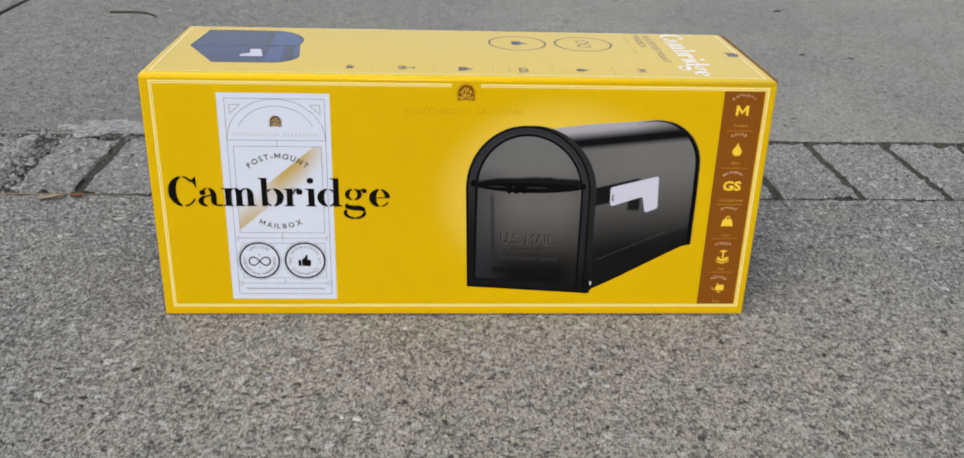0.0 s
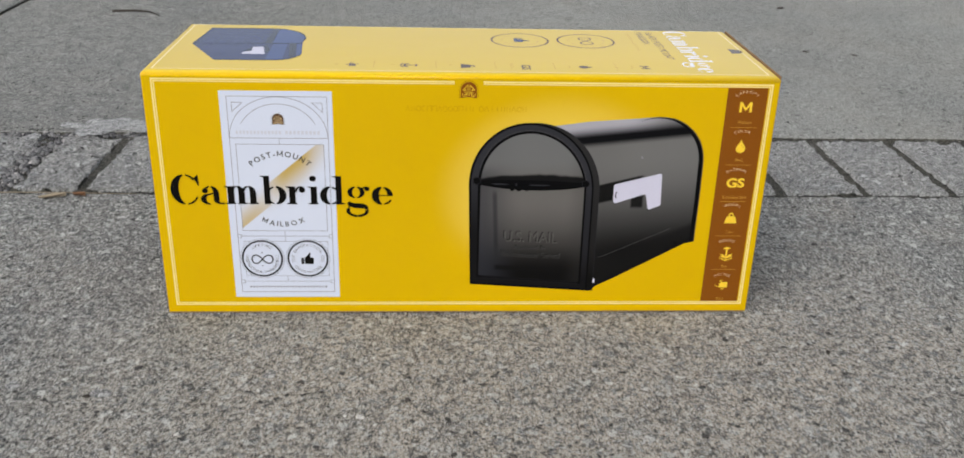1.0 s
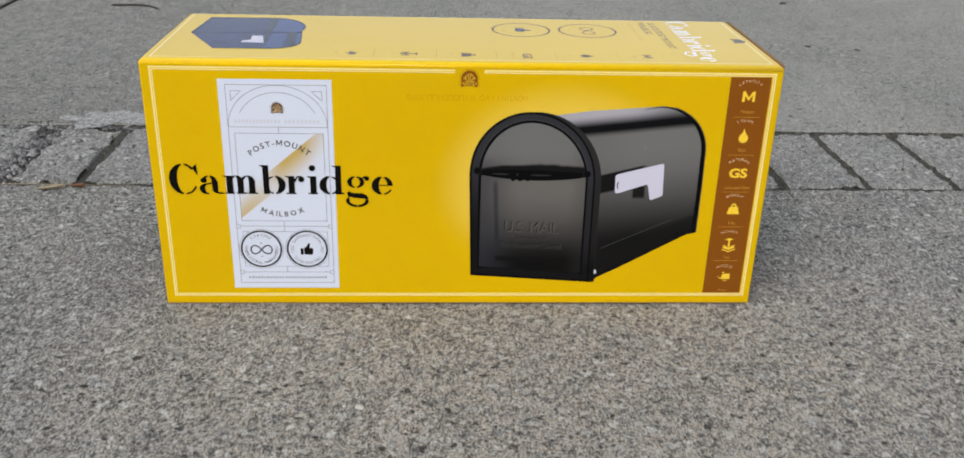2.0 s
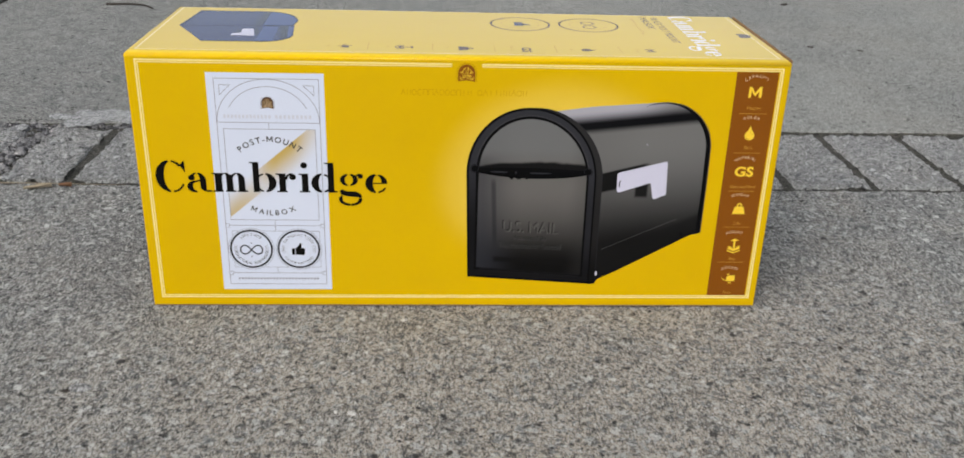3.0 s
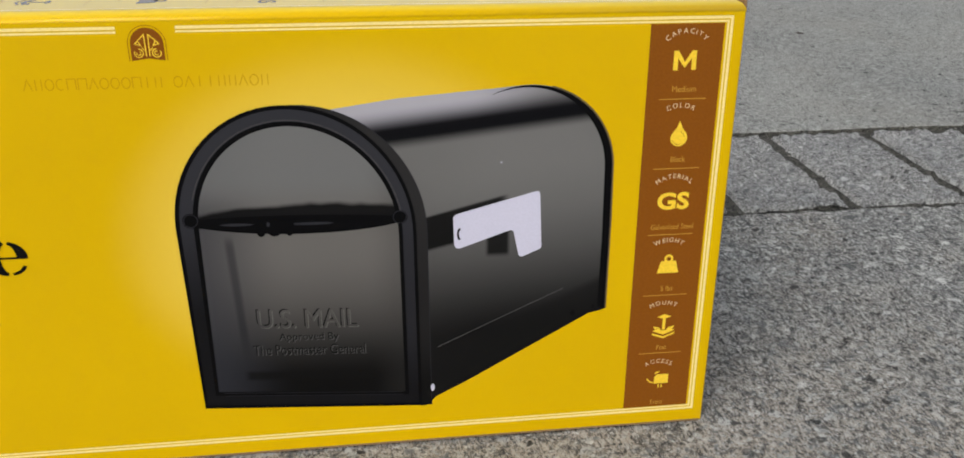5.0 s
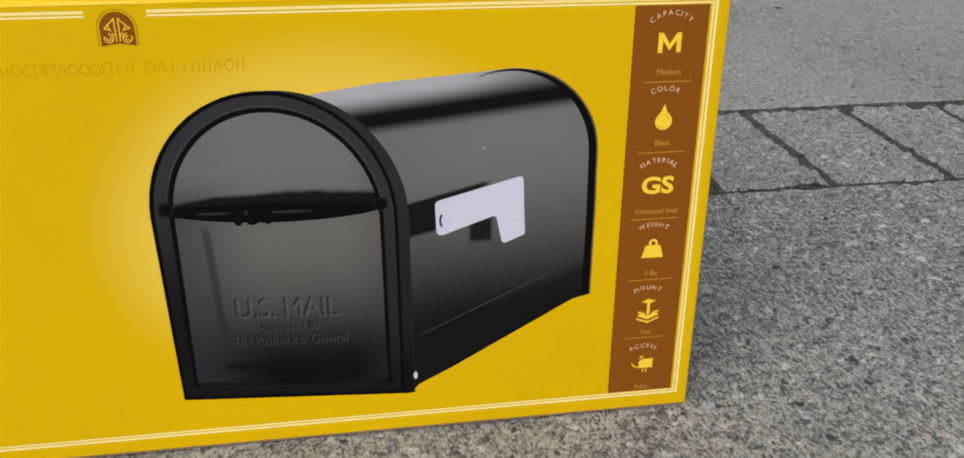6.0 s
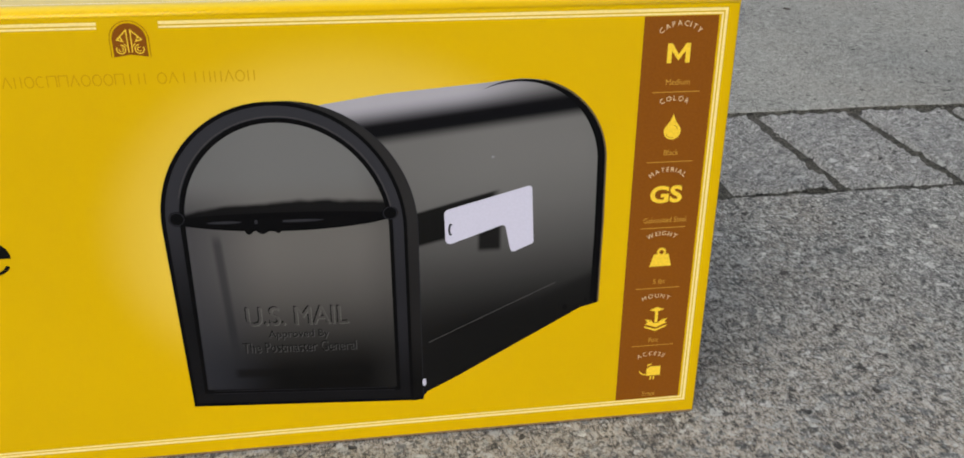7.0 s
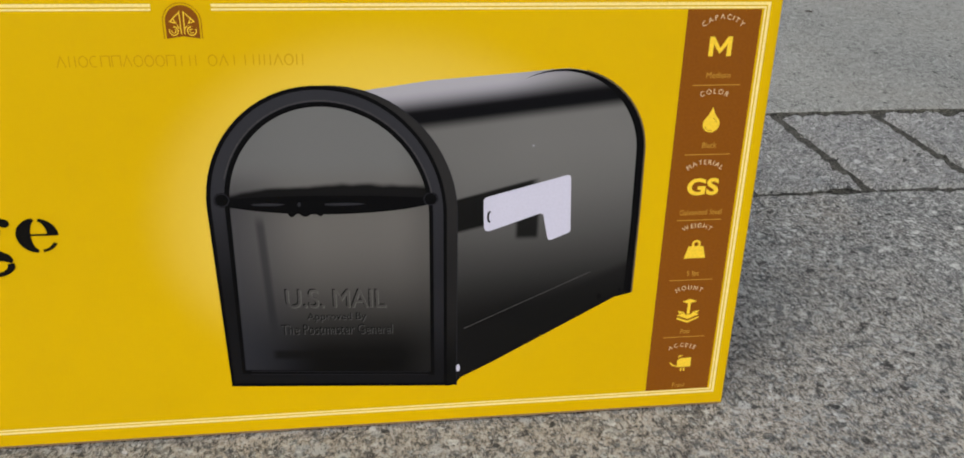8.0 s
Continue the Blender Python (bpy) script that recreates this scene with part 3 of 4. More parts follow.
def emblem(cx, z0, w, h, parent, k, dark, pale, surface=on_front):
    e = flat("emblem", [badge(cx, z0, w, h)], dark, parent, k, surface)
    s = w / 0.016
    strokes = []
    for d in (-1, 1):
        strokes += line(arc_points(cx + d * 0.0043 * s, z0 + 0.0038 * s, 0.0021 * s, 0.0021 * s, 90, 90 + d * 300, 14), 0.0005 * s)
        strokes += line(arc_points(cx + d * 0.0043 * s, z0 + 0.0038 * s, 0.0010 * s, 0.0010 * s, 60, 60 + d * 260, 10), 0.0004 * s)
        strokes += line([(cx + d * 0.0008 * s, z0 + 0.0022 * s), (cx + d * 0.0010 * s, z0 + 0.0130 * s), (cx + d * 0.0058 * s, z0 + 0.0084 * s), (cx + d * 0.0030 * s, z0 + 0.0076 * s), (cx + d * 0.0042 * s, z0 + 0.0098 * s)], 0.0005 * s)
        strokes += line([(cx + d * 0.0012 * s, z0 + 0.0050 * s), (cx + d * 0.0026 * s, z0 + 0.0066 * s)], 0.0004 * s)
    flat("emblem_ornament", strokes, pale, e, k + 1, surface)
    flat("emblem_outline", line([(cx - w / 2 - 0.0011 * s, z0)] + arc_points(cx, z0 + h - w / 2, w / 2 + 0.0011 * s, w / 2 + 0.0011 * s, 180, 0, 18) + [(cx + w / 2 + 0.0011 * s, z0)], 0.0003 * s), dark, e, k, surface)
    return e


emblem(0.2672, 0.2040, 0.0136, 0.0139, box, 2, M_BROWN, M_SPEC)


# maker's name: plain thin strokes of its size and colour
def plain_bars(x0, x1, z0, h, count, fill=0.62):
    step = (x1 - x0) / count
    return [rect(x0 + step * i, z0, x0 + step * (i + fill), z0 + h) for i in range(count)]


rng = random.Random(4)
for x0, x1, count in ((0.2149, 0.2725, 13), (0.2762, 0.3171, 9)):
    step_ = (x1 - x0) / count
    for n_ in range(count):
        a, w, z0, h = x0 + step_ * n_, step_ * 0.78, 0.1924, 0.0046
        shape = rng.choice(("ring", "chevron", "strokes", "arch", "stroke", "half"))
        if shape == "ring":
            loops = line(arc_points(a + w / 2, z0 + h / 2, w / 2, h / 2, 0, 360, 16), 0.00042)
        elif shape == "half":
            loops = line(arc_points(a + w / 2, z0 + h / 2, w / 2, h / 2, 60, 300, 12), 0.00042)
        elif shape == "chevron":
            loops = line([(a, z0), (a + w / 2, z0 + h), (a + w, z0)], 0.00042)
        elif shape == "arch":
            loops = line([(a, z0), (a, z0 + h), (a + w, z0 + h), (a + w, z0)], 0.00042)
        else:
            loops = [rect(a + w * k, z0, a + w * k + 0.00042, z0 + h) for k in ((0.1, 0.8) if shape == "strokes" else (0.4,))]
        flat("maker_bar", loops, M_BRAND, box, 1)

# ---- white label panel ----
P0, P1, Q0, Q1 = 0.0613, 0.1540, 0.0165, 0.2085
panel = flat("label_panel", [rect(P0, Q0, P1, Q1)], M_WHITE, box, 1, label="white printed label panel")
LW = 0.00042
flat("panel_frame", frame_lines(0.0672, 0.0215, 0.1498, 0.2040, LW) + [rect(0.0672, 0.1675, 0.1498, 0.1675 + LW), rect(0.0672, 0.0770, 0.1498, 0.0770 + LW),
     rect(0.0672, 0.0322, 0.1498, 0.0322 + LW), rect(0.1083, 0.1625, 0.1087, 0.1675), rect(0.1083, 0.0720, 0.1087, 0.0820), rect(0.1083, 0.0322, 0.1087, 0.0380)], M_LINE, panel, 2)
flat("panel_arch", line(arc_points(0.1085, 0.1680, 0.0408, 0.0355, 0, 180, 40), LW) + line(arc_points(0.1085, 0.1680, 0.0335, 0.0295, 24, 156, 34), LW), M_LINE, panel, 2)
for side in (-1, 1):
    a = 0.1085 + side * 0.0372
    flat("corner_triangle", line([(a, 0.1985), (a - side * 0.0085, 0.1985), (a, 0.1905)], LW, True), M_LINE, panel, 2)
emblem(0.1085, 0.1795, 0.0095, 0.0096, panel, 2, M_UMBER, M_HEAD)
for bar in plain_bars(0.0730, 0.1115, 0.1712, 0.0030, 13) + plain_bars(0.1140, 0.1440, 0.1712, 0.0030, 9):
    flat("maker_bar", [bar], M_FAINT, panel, 2)
flat("gold_square", [rect(0.0722, 0.0825, 0.1455, 0.1622)], M_GOLD, panel, 2, label="white square with a fading gold band")
flat("square_frame", frame_lines(0.0720, 0.0822, 0.1457, 0.1625, LW), M_LINE, panel, 3)
flat("heading_word", arc_word("POST-MOUNT", 0.1081, 0.1160, 0.0355, 86, 0.0048, True, 0.018), M_GREYTEXT, panel, 3)
flat("heading_word", arc_word("MAILBOX", 0.1078, 0.1252, 0.0340, 62, 0.0046, False, 0.018), M_GREYTEXT, panel, 3)
flat("seal_frame", frame_lines(0.0720, 0.0378, 0.1455, 0.0722, LW * 0.8), M_LINE, panel, 2)
for cx in (0.0672, 0.1498):
    for cz in (0.0770, 0.0322):
        s = 0.0018
        d = s * 0.9 * (1 if cx < 0.1 else -1)
        flat("corner_square", [rect(cx + d - s, cz - s, cx + d + s, cz + s)], M_LINE, panel, 2.4)
        flat("corner_square", [rect(cx + d - s + LW, cz - s + LW, cx + d + s - LW, cz + s - LW)], M_WHITE, panel, 2.8)


def toothed_ring(cx, cz, r, w, teeth):
    out = ring(cx, cz, r, w, 72)
    for i in range(teeth):
        a = 2 * math.pi * i / teeth
        c, s = math.cos(a), math.sin(a)
        h, t = r + w * 0.85, r * math.pi / teeth * 0.55
        out.append([(cx + r * c - t * s, cz + r * s + t * c), (cx + r * c + t * s, cz + r * s - t * c), (cx + h * c + t * s, cz + h * s - t * c), (cx + h * c - t * s, cz + h * s + t * c)])
    return out


def infinity(cx, cz, a, w):
    pts = []
    for i in range(49):
        t = 2 * math.pi * i / 48
        d = 1 + math.sin(t) ** 2
        pts.append((cx + a * math.cos(t) / d, cz + 1.25 * a * math.sin(t) * math.cos(t) / d))
    return line(pts, w)


def thumb(cx, cz, s):
    """A raised thumb: cuff, fist and thumb."""
    return [rect(cx - 1.0 * s, cz - 0.75 * s, cx - 0.55 * s, cz + 0.35 * s),
            [(cx - 0.45 * s, cz - 0.7 * s), (cx + 0.75 * s, cz - 0.8 * s), (cx + 0.95 * s, cz - 0.6 * s), (cx + 1.0 * s, cz + 0.2 * s), (cx + 0.8 * s, cz + 0.4 * s), (cx - 0.45 * s, cz + 0.4 * s)],
            [(cx - 0.45 * s, cz + 0.3 * s), (cx + 0.1 * s, cz + 0.3 * s), (cx + 0.45 * s, cz + 0.45 * s), (cx + 0.5 * s, cz + 1.15 * s), (cx + 0.25 * s, cz + 1.3 * s), (cx + 0.1 * s, cz + 0.9 * s)]]


for cx, words in ((0.0872, ("LIFETIME", "STRUCTURAL WARRANTY")), (0.1272, ("SATISFACTION", "GUARANTEED"))):
    seal = flat("seal", [ellipse(cx, 0.0552, 0.0193, 0.0193, 48)], M_WHITE, panel, 3, label="round white printed seal")
    flat("seal_edge", ring(cx, 0.0552, 0.0192, 0.0003, 56), M_LINE, seal, 4)
    flat("seal_ring", toothed_ring(cx, 0.0552, 0.0171, 0.0014, 40), M_BLACK, seal, 4)
    flat("seal_ring", ring(cx, 0.0552, 0.0104, 0.00025, 40), M_FAINT, seal, 4)
    top_span, low_span = (84, 168) if cx < 0.1 else (130, 118)
    flat("seal_word", arc_word(words[0], cx, 0.0552, 0.0121, top_span, 0.0025), M_GREYTEXT, seal, 4)
    flat("seal_word", arc_word(words[1], cx, 0.0552, 0.0121, low_span, 0.0025, False), M_GREYTEXT, seal, 4)
    for side in (0, 180):
        flat("seal_bar", [l for r in (0.0121, 0.0131, 0.0141) for l in line(arc_points(cx, 0.0552, r, r, side - 16, side + 16, 6), 0.0003)], M_LINE, seal, 4)
    if cx < 0.1:
        flat("seal_sign", infinity(cx, 0.0545, 0.0092, 0.0012) + [ellipse(cx, 0.0608, 0.0006, 0.0006, 8), ellipse(cx, 0.0480, 0.0006, 0.0006, 8)], M_BLACK, seal, 4)
    else:
        flat("seal_sign", thumb(cx - 0.0004, 0.0540, 0.0056), M_BLACK, seal, 4)
for bar in plain_bars(0.0745, 0.1440, 0.0260, 0.0019, 26, 0.55):
    flat("address_bar", [bar], M_ADDRESS, panel, 2)

# title across panel and board
for make, x, wide in TITLE:
    flat("title_letter", shifted(title_letter(make, x, wide, 1.006), 0.0140, 0.1077), M_BLACK, box, 5, stagger=0.02)


# ---- printed picture of the black mailbox ----
def arch_outline(d, shift=0.0):
    """The door's outline, d inside its rim."""
    cx, cz, rx, rz = 0.3232 + 0.1 * d + shift, 0.1230, 0.0545 - d, 0.0600 - 1.02 * d
    pts = [(0.2714 + 0.8 * d + shift, 0.0295 + d), (0.3786 - 0.9 * d + shift, 0.0226 + d)]
    pts += [(cx + rx * math.cos(radians(a)), cz + rz * math.sin(radians(a)) - 0.0040 * math.cos(radians(a))) for a in range(0, 181, 5)]
    return pts


def printed(name, loops, material, parent, k, label="", stagger=0.0):
    return flat(name, loops, material, parent, k, on_picture, label, stagger)


picture = printed("printed_mailbox", [[(0.3780, 0.0222), (0.3812, 0.0224), (0.3832, 0.0240), (0.3858, 0.0272), (0.4016, 0.0354), (0.4632, 0.0706), (0.4700, 0.0722), (0.4718, 0.0728), (0.4720, 0.0990)]
                                       + arc_points(0.4303, 0.1476, 0.0408, 0.0417, 0, 92, 20) + [(0.4136, 0.1879), (0.3700, 0.1846), (0.3300, 0.1790), (0.3350, 0.1500)]],
                  M_SIDE, box, 1, label="printed picture of a black arched mailbox")


def tapered_rim(cx, cz, rx, rz, w, foot, end=116, n=28):
    """The far rim: full width down the side, thinning out over the top."""
    out = [[(foot[0] - w, foot[1] + 0.001), foot, (cx + rx + 0.0008, cz - 0.035), (cx + rx + 0.0008 - w, cz - 0.035)],
           [(cx + rx + 0.0008 - w, cz - 0.035), (cx + rx + 0.0008, cz - 0.035), (cx + rx, cz), (cx + rx - w, cz)]]
    for i in range(n):
        quad = []
        for a in (end * i / n, end * (i + 1) / n):
            t = w * (1 - (a / end) ** 3)
            c, sn = math.cos(radians(a)), math.sin(radians(a))
            quad.append(((cx + rx * c, cz + rz * sn), (cx + (rx - t) * c, cz + (rz - t * (1 - 0.45 * sn)) * sn)))
        out.append([quad[0][0], quad[1][0], quad[1][1], quad[0][1]])
    return out


printed("back_rim", tapered_rim(0.4303, 0.1476, 0.0402, 0.0415, 0.0036, (0.4712, 0.0732)), M_RIM, picture, 2)
printed("back_rim_edge", line([(0.4718, 0.0732), (0.4716, 0.1200), (0.4709, 0.1476)] + arc_points(0.4303, 0.1476, 0.0406, 0.0418, 4, 76, 14), 0.0008), M_RIMEDGE, picture, 2.5)
printed("seam_line", line([(0.3870, 0.0564), (0.4161, 0.0701), (0.4495, 0.0856)], 0.00040), M_SHEEN, picture, 2)
printed("bolt_hole", [ellipse(0.4551, 0.0713, 0.0012, 0.0016, 12)], M_RIM, picture, 2)
printed("bolt_hole", [ellipse(0.4655, 0.0745, 0.0007, 0.0010, 10)], M_RIM, picture, 2)
printed("dust_speck", [ellipse(0.4176, 0.1529, 0.0006, 0.0002, 8)], M_FLAG, picture, 2)
FLAG = [(0.3950, 0.1262), (0.3960, 0.1275), (0.3976, 0.1281), (0.4345, 0.1379), (0.4358, 0.1377), (0.4364, 0.1366), (0.4379, 0.1090), (0.4374, 0.1079), (0.4288, 0.1042), (0.4274, 0.1043), (0.4267, 0.1051), (0.4240, 0.1178), (0.4225, 0.1185), (0.3981, 0.1100), (0.3963, 0.1104), (0.3955, 0.1120)]
flag = printed("printed_flag", [FLAG], M_FLAG, picture, 3, label="pale lilac white flag")
printed("flag_hole", [ellipse(0.3980, 0.1176, 0.0012, 0.0031, 16)], M_RIM, flag, 4)
printed("flag_pivot", [ellipse(0.3985, 0.1176, 0.0007, 0.0024, 14)], M_FLAG, flag, 5)
collar = printed("printed_collar", [arch_outline(0.0, 0.0052)], M_COLLAR, picture, 3, label="printed charcoal collar behind the door")
printed("collar_edge", line(arch_outline(0.0002, 0.0052)[1:28], 0.00035), M_RIMGREY, collar, 3.5)
door = printed("printed_door", [arch_outline(0.0)], M_RIM, picture, 4, label="printed black arched door")
printed("door_rim", [arch_outline(0.0018)], M_FRAME, door, 5)
printed("door_groove", [arch_outline(0.0072)], M_RIM, door, 6)
printed("door_leaf", [arch_outline(0.0093)], M_DOOR, door, 7)
printed("rim_sheen", line(arch_outline(0.0066)[4:36], 0.0003), M_SHEEN, door, 6.5)
printed("foot_line", line([(0.2815, 0.0378), (0.3690, 0.0318)], 0.00025) + line([(0.2815, 0.0362), (0.3690, 0.0302)], 0.00025), M_RIMGREY, door, 8)
printed("rivet", [ellipse(0.3842, 0.0330, 0.0010, 0.0022, 14)], M_FLAG, door, 5)


def handle_outline(x0, x1, z0, z1, rise, sag, n=20):
    up = [(x0 + (x1 - x0) * i / n, z0 + (z1 - z0) * i / n + rise * math.sin(math.pi * i / n) ** 0.6) for i in range(n + 1)]
    low = [(x0 + (x1 - x0) * i / n, z0 + (z1 - z0) * i / n - sag * math.sin(math.pi * i / n) ** 0.5) for i in range(n, -1, -1)]
    return up + low


printed("printed_handle", [handle_outline(0.2725, 0.3735, 0.1302, 0.1278, 0.0022, 0.0072), ellipse(0.2757, 0.1305, 0.0036, 0.0036, 18), ellipse(0.3700, 0.1280, 0.0036, 0.0034, 18)], M_RIM, door, 8, stagger=0.3)
for x0, x1, z in ((0.2880, 0.3036, 0.1279), (0.3186, 0.3400, 0.1270)):
    printed("handle_sheen", [handle_outline(x0, x1, z, z - 0.0004, 0.0006, 0.0008, 10)], M_FRAME, door, 9.5)
for x, z in ((0.2757, 0.1305), (0.3700, 0.1280)):
    printed("handle_end", line(arc_points(x, z, 0.0031, 0.0031, 0, 360, 18), 0.0004), M_RIMGREY, door, 9.5)
for x, w in ((0.3063, 0.0024), (0.3124, 0.0036), (0.3192, 0.0024)):
    printed("handle_knob", [ellipse(x, 0.1254, w, 0.0044, 16)], M_RIM, door, 10)
printed("handle_sheen", [ellipse(0.3098, 0.1272, 0.0008, 0.0012, 10)], M_FRAME, door, 11)


def leaning(loops, cx, slope):
    return [[(u, v + slope * (u - cx)) for u, v in l] for l in loops]


for body_, cx, z0, w, h, bold in (("U.S. MAIL", 0.3244, 0.0722, 0.0474, 0.0099, 0.0), ("Approved By", 0.3243, 0.0641, 0.0284, 0.0052, 0.0), ("The Postmaster General", 0.3243, 0.0572, 0.0536, 0.0056, 0.0)):
    tall = h > 0.008
    if tall:
        printed("embossed_shade", leaning(word(body_, cx - 0.0005, z0 + 0.0005, w, h, bold), cx, -0.045), M_EMBOSS, door, 8)
    off = 0.0005 if tall else 0.0004
    printed("embossed_sheen", leaning(word(body_, cx + off, z0 - off, w, h, bold), cx, -0.045), M_GLINT if tall else M_SHEEN, door, 9)
    printed("embossed_word", leaning(word(body_, cx, z0, w, h, bold), cx, -0.045), M_DOORFACE if tall else M_EMBOSS, door, 10)

# ---- brown strip with the six facts ----
strip = flat("fact_strip", [rect(0.4857, 0.0114, 0.5203, 0.2152)], M_BROWN, box, 1, label="brown strip with six yellow printed icons")
SX = 0.5032


def drop_icon(cx, z0, h):
    r = h * 0.33
    pts = arc_points(cx, z0 + r, r, r, 150, 390, 20)
    return [pts + [(cx + r * 0.35, z0 + h * 0.72), (cx, z0 + h), (cx - r * 0.35, z0 + h * 0.72)]]


def weight_icon(cx, z0, h):
    return [[(cx - h * 0.55, z0), (cx + h * 0.55, z0), (cx + h * 0.38, z0 + h * 0.66), (cx - h * 0.38, z0 + h * 0.66)]] + ring(cx, z0 + h * 0.78, h * 0.17, h * 0.12, 18)


def mount_icon(cx, z0, h):
    s = h / 14
    out = [[(cx - 4 * s, z0 + 12.4 * s), (cx, z0 + 11.2 * s), (cx + 4 * s, z0 + 12.6 * s), (cx, z0 + 14 * s)], rect(cx - 0.8 * s, z0 + 5 * s, cx + 0.8 * s, z0 + 11.6 * s)]
    out += [[(cx - 6 * s, z0 + 3.0 * s), (cx, z0 + 0.8 * s), (cx + 6 * s, z0 + 3.2 * s), (cx + 6 * s, z0 + 2.2 * s), (cx, z0 - 0.4 * s), (cx - 6 * s, z0 + 2.0 * s)]]
    out += [[(cx - 6 * s, z0 + 4.2 * s), (cx, z0 + 1.9 * s), (cx + 6 * s, z0 + 4.4 * s), (cx + 2.4 * s, z0 + 6.2 * s), (cx + 1.4 * s, z0 + 4.6 * s), (cx - 1.4 * s, z0 + 4.6 * s), (cx - 2.4 * s, z0 + 6.2 * s)]]
    return out + [[(cx - 2.6 * s, z0 + 6.4 * s), (cx - 6 * s, z0 + 7 * s), (cx - 4.6 * s, z0 + 5.2 * s)], [(cx + 2.6 * s, z0 + 6.4 * s), (cx + 6 * s, z0 + 7 * s), (cx + 4.6 * s, z0 + 5.2 * s)]]


def mailbox_icon(cx, z0, h):
    s = h / 10
    out = [[(cx - 2.2 * s, z0 + 3 * s), (cx + 5 * s, z0 + 3 * s), (cx + 5 * s, z0 + 8.4 * s), (cx - 0.5 * s, z0 + 8.4 * s), (cx - 2.2 * s, z0 + 7 * s)]]
    out += [[(cx - 2.2 * s, z0 + 8.6 * s), (cx - 0.6 * s, z0 + 9.2 * s), (cx + 0.6 * s, z0 + 10 * s), (cx - 1.6 * s, z0 + 10 * s)]]
    out += line([(cx - 2.4 * s, z0 + 3.6 * s), (cx - 4.4 * s, z0 + 4.2 * s), (cx - 6 * s, z0 + 6 * s)], 0.7 * s)
    return out + [rect(cx - 0.2 * s, z0 + 0.6 * s, cx + 0.5 * s, z0 + 2.6 * s), rect(cx + 1.4 * s, z0 + 0.6 * s, cx + 2.1 * s, z0 + 2.6 * s)]


FACTS = (("CAPACITY", 0.2075, 0.0205, "Medium", 0.1838, 0.0115), ("COLOR", 0.1730, 0.0140, "Black", 0.1497, 0.0072), ("MATERIAL", 0.1380, 0.0185, "Galvanized Steel", 0.1148, 0.0215),
         ("WEIGHT", 0.1045, 0.0155, "5 lbs", 0.0808, 0.0062), ("MOUNT", 0.0695, 0.0145, "Post", 0.0465, 0.0052), ("ACCESS", 0.0350, 0.0150, "Front", 0.0128, 0.0068))
for head, z, w, note, zn, wn_ in FACTS:
    r = 0.0125
    flat("fact_heading", arc_word(head, SX - 0.0003, z + 0.0034 - r, r, w / r * 57.3, 0.0023), M_HEAD, strip, 2)
    flat("fact_note", word(note, SX + 0.0005, zn, wn_, 0.0028), M_SMALL, strip, 2)
for z in (0.1803, 0.1462, 0.1118, 0.0782, 0.0443):
    flat("divider", [rect(0.4919, z, 0.5146, z + 0.0004)], M_SMALL, strip, 2)
flat("capacity_icon", word("M", SX - 0.0003, 0.1940, 0.0108, 0.0090, 0.035), M_SPEC, strip, 2)
drop = flat("color_icon", drop_icon(SX, 0.1575, 0.0125), M_SPEC, strip, 2)
flat("icon_line", line(arc_points(SX - 0.0004, 0.1617, 0.0030, 0.0030, 15, 70, 8), 0.0002) + line(arc_points(SX, 0.1616, 0.0032, 0.0032, 200, 290, 10), 0.0002), M_BROWN, drop, 3)
flat("material_icon", word("GS", SX, 0.1252, 0.0160, 0.0090, 0.035), M_SPEC, strip, 2)
flat("weight_icon", weight_icon(SX + 0.0003, 0.0908, 0.0102), M_SPEC, strip, 2, stagger=0.3)
flat("mount_icon", mount_icon(SX + 0.0008, 0.0535, 0.0138), M_SPEC, strip, 2, stagger=0.3)
flat("access_icon", mailbox_icon(SX + 0.0005, 0.0225, 0.0105), M_SPEC, strip, 2, stagger=0.3)

# ---- the lid's print ----
flat("lid_border", [rect(0.0095, 0.0060, 0.5195, 0.0072), rect(0.5183, 0.0072, 0.5195, 0.1620), rect(0.0095, 0.0072, 0.0107, 0.1620), rect(0.0095, 0.1620, 0.5195, 0.1632)], M_CREAM, box, 1, on_top)
lid_print = flat("printed_blue_mailbox", [[(0.0234, 0.0894), (0.0288, 0.1495), (0.0875, 0.1500)] + arc_points(0.0880, 0.1090, 0.0332, 0.0410, 88, 0, 10) + [(0.1200, 0.0980), (0.1235, 0.0640)]
                                         + arc_points(0.1020, 0.0580, 0.0222, 0.0228, 0, -90, 8) + [(0.0537, 0.0346)]], M_BLUE, box, 1, on_top, "printed picture of a blue mailbox")
flat("printed_door", [[(0.0940, 0.0945), (0.0925, 0.1440)] + arc_points(0.0880, 0.1090, 0.0320, 0.0395, 78, 6, 8) + [(0.1185, 0.0950)]], M_BLUELIGHT, lid_print, 2, on_top)
flat("printed_strap", [[(0.0866, 0.0925), (0.0924, 0.0925), (0.0930, 0.1200), (0.0917, 0.1445), (0.0872, 0.1440)]], M_BLUEDARK, lid_print, 3, on_top)
flat("printed_shade", [[(0.1088, 0.0930), (0.1148, 0.0935), (0.1198, 0.0480), (0.1150, 0.0450)]], M_BLUEDARK, lid_print, 3, on_top)
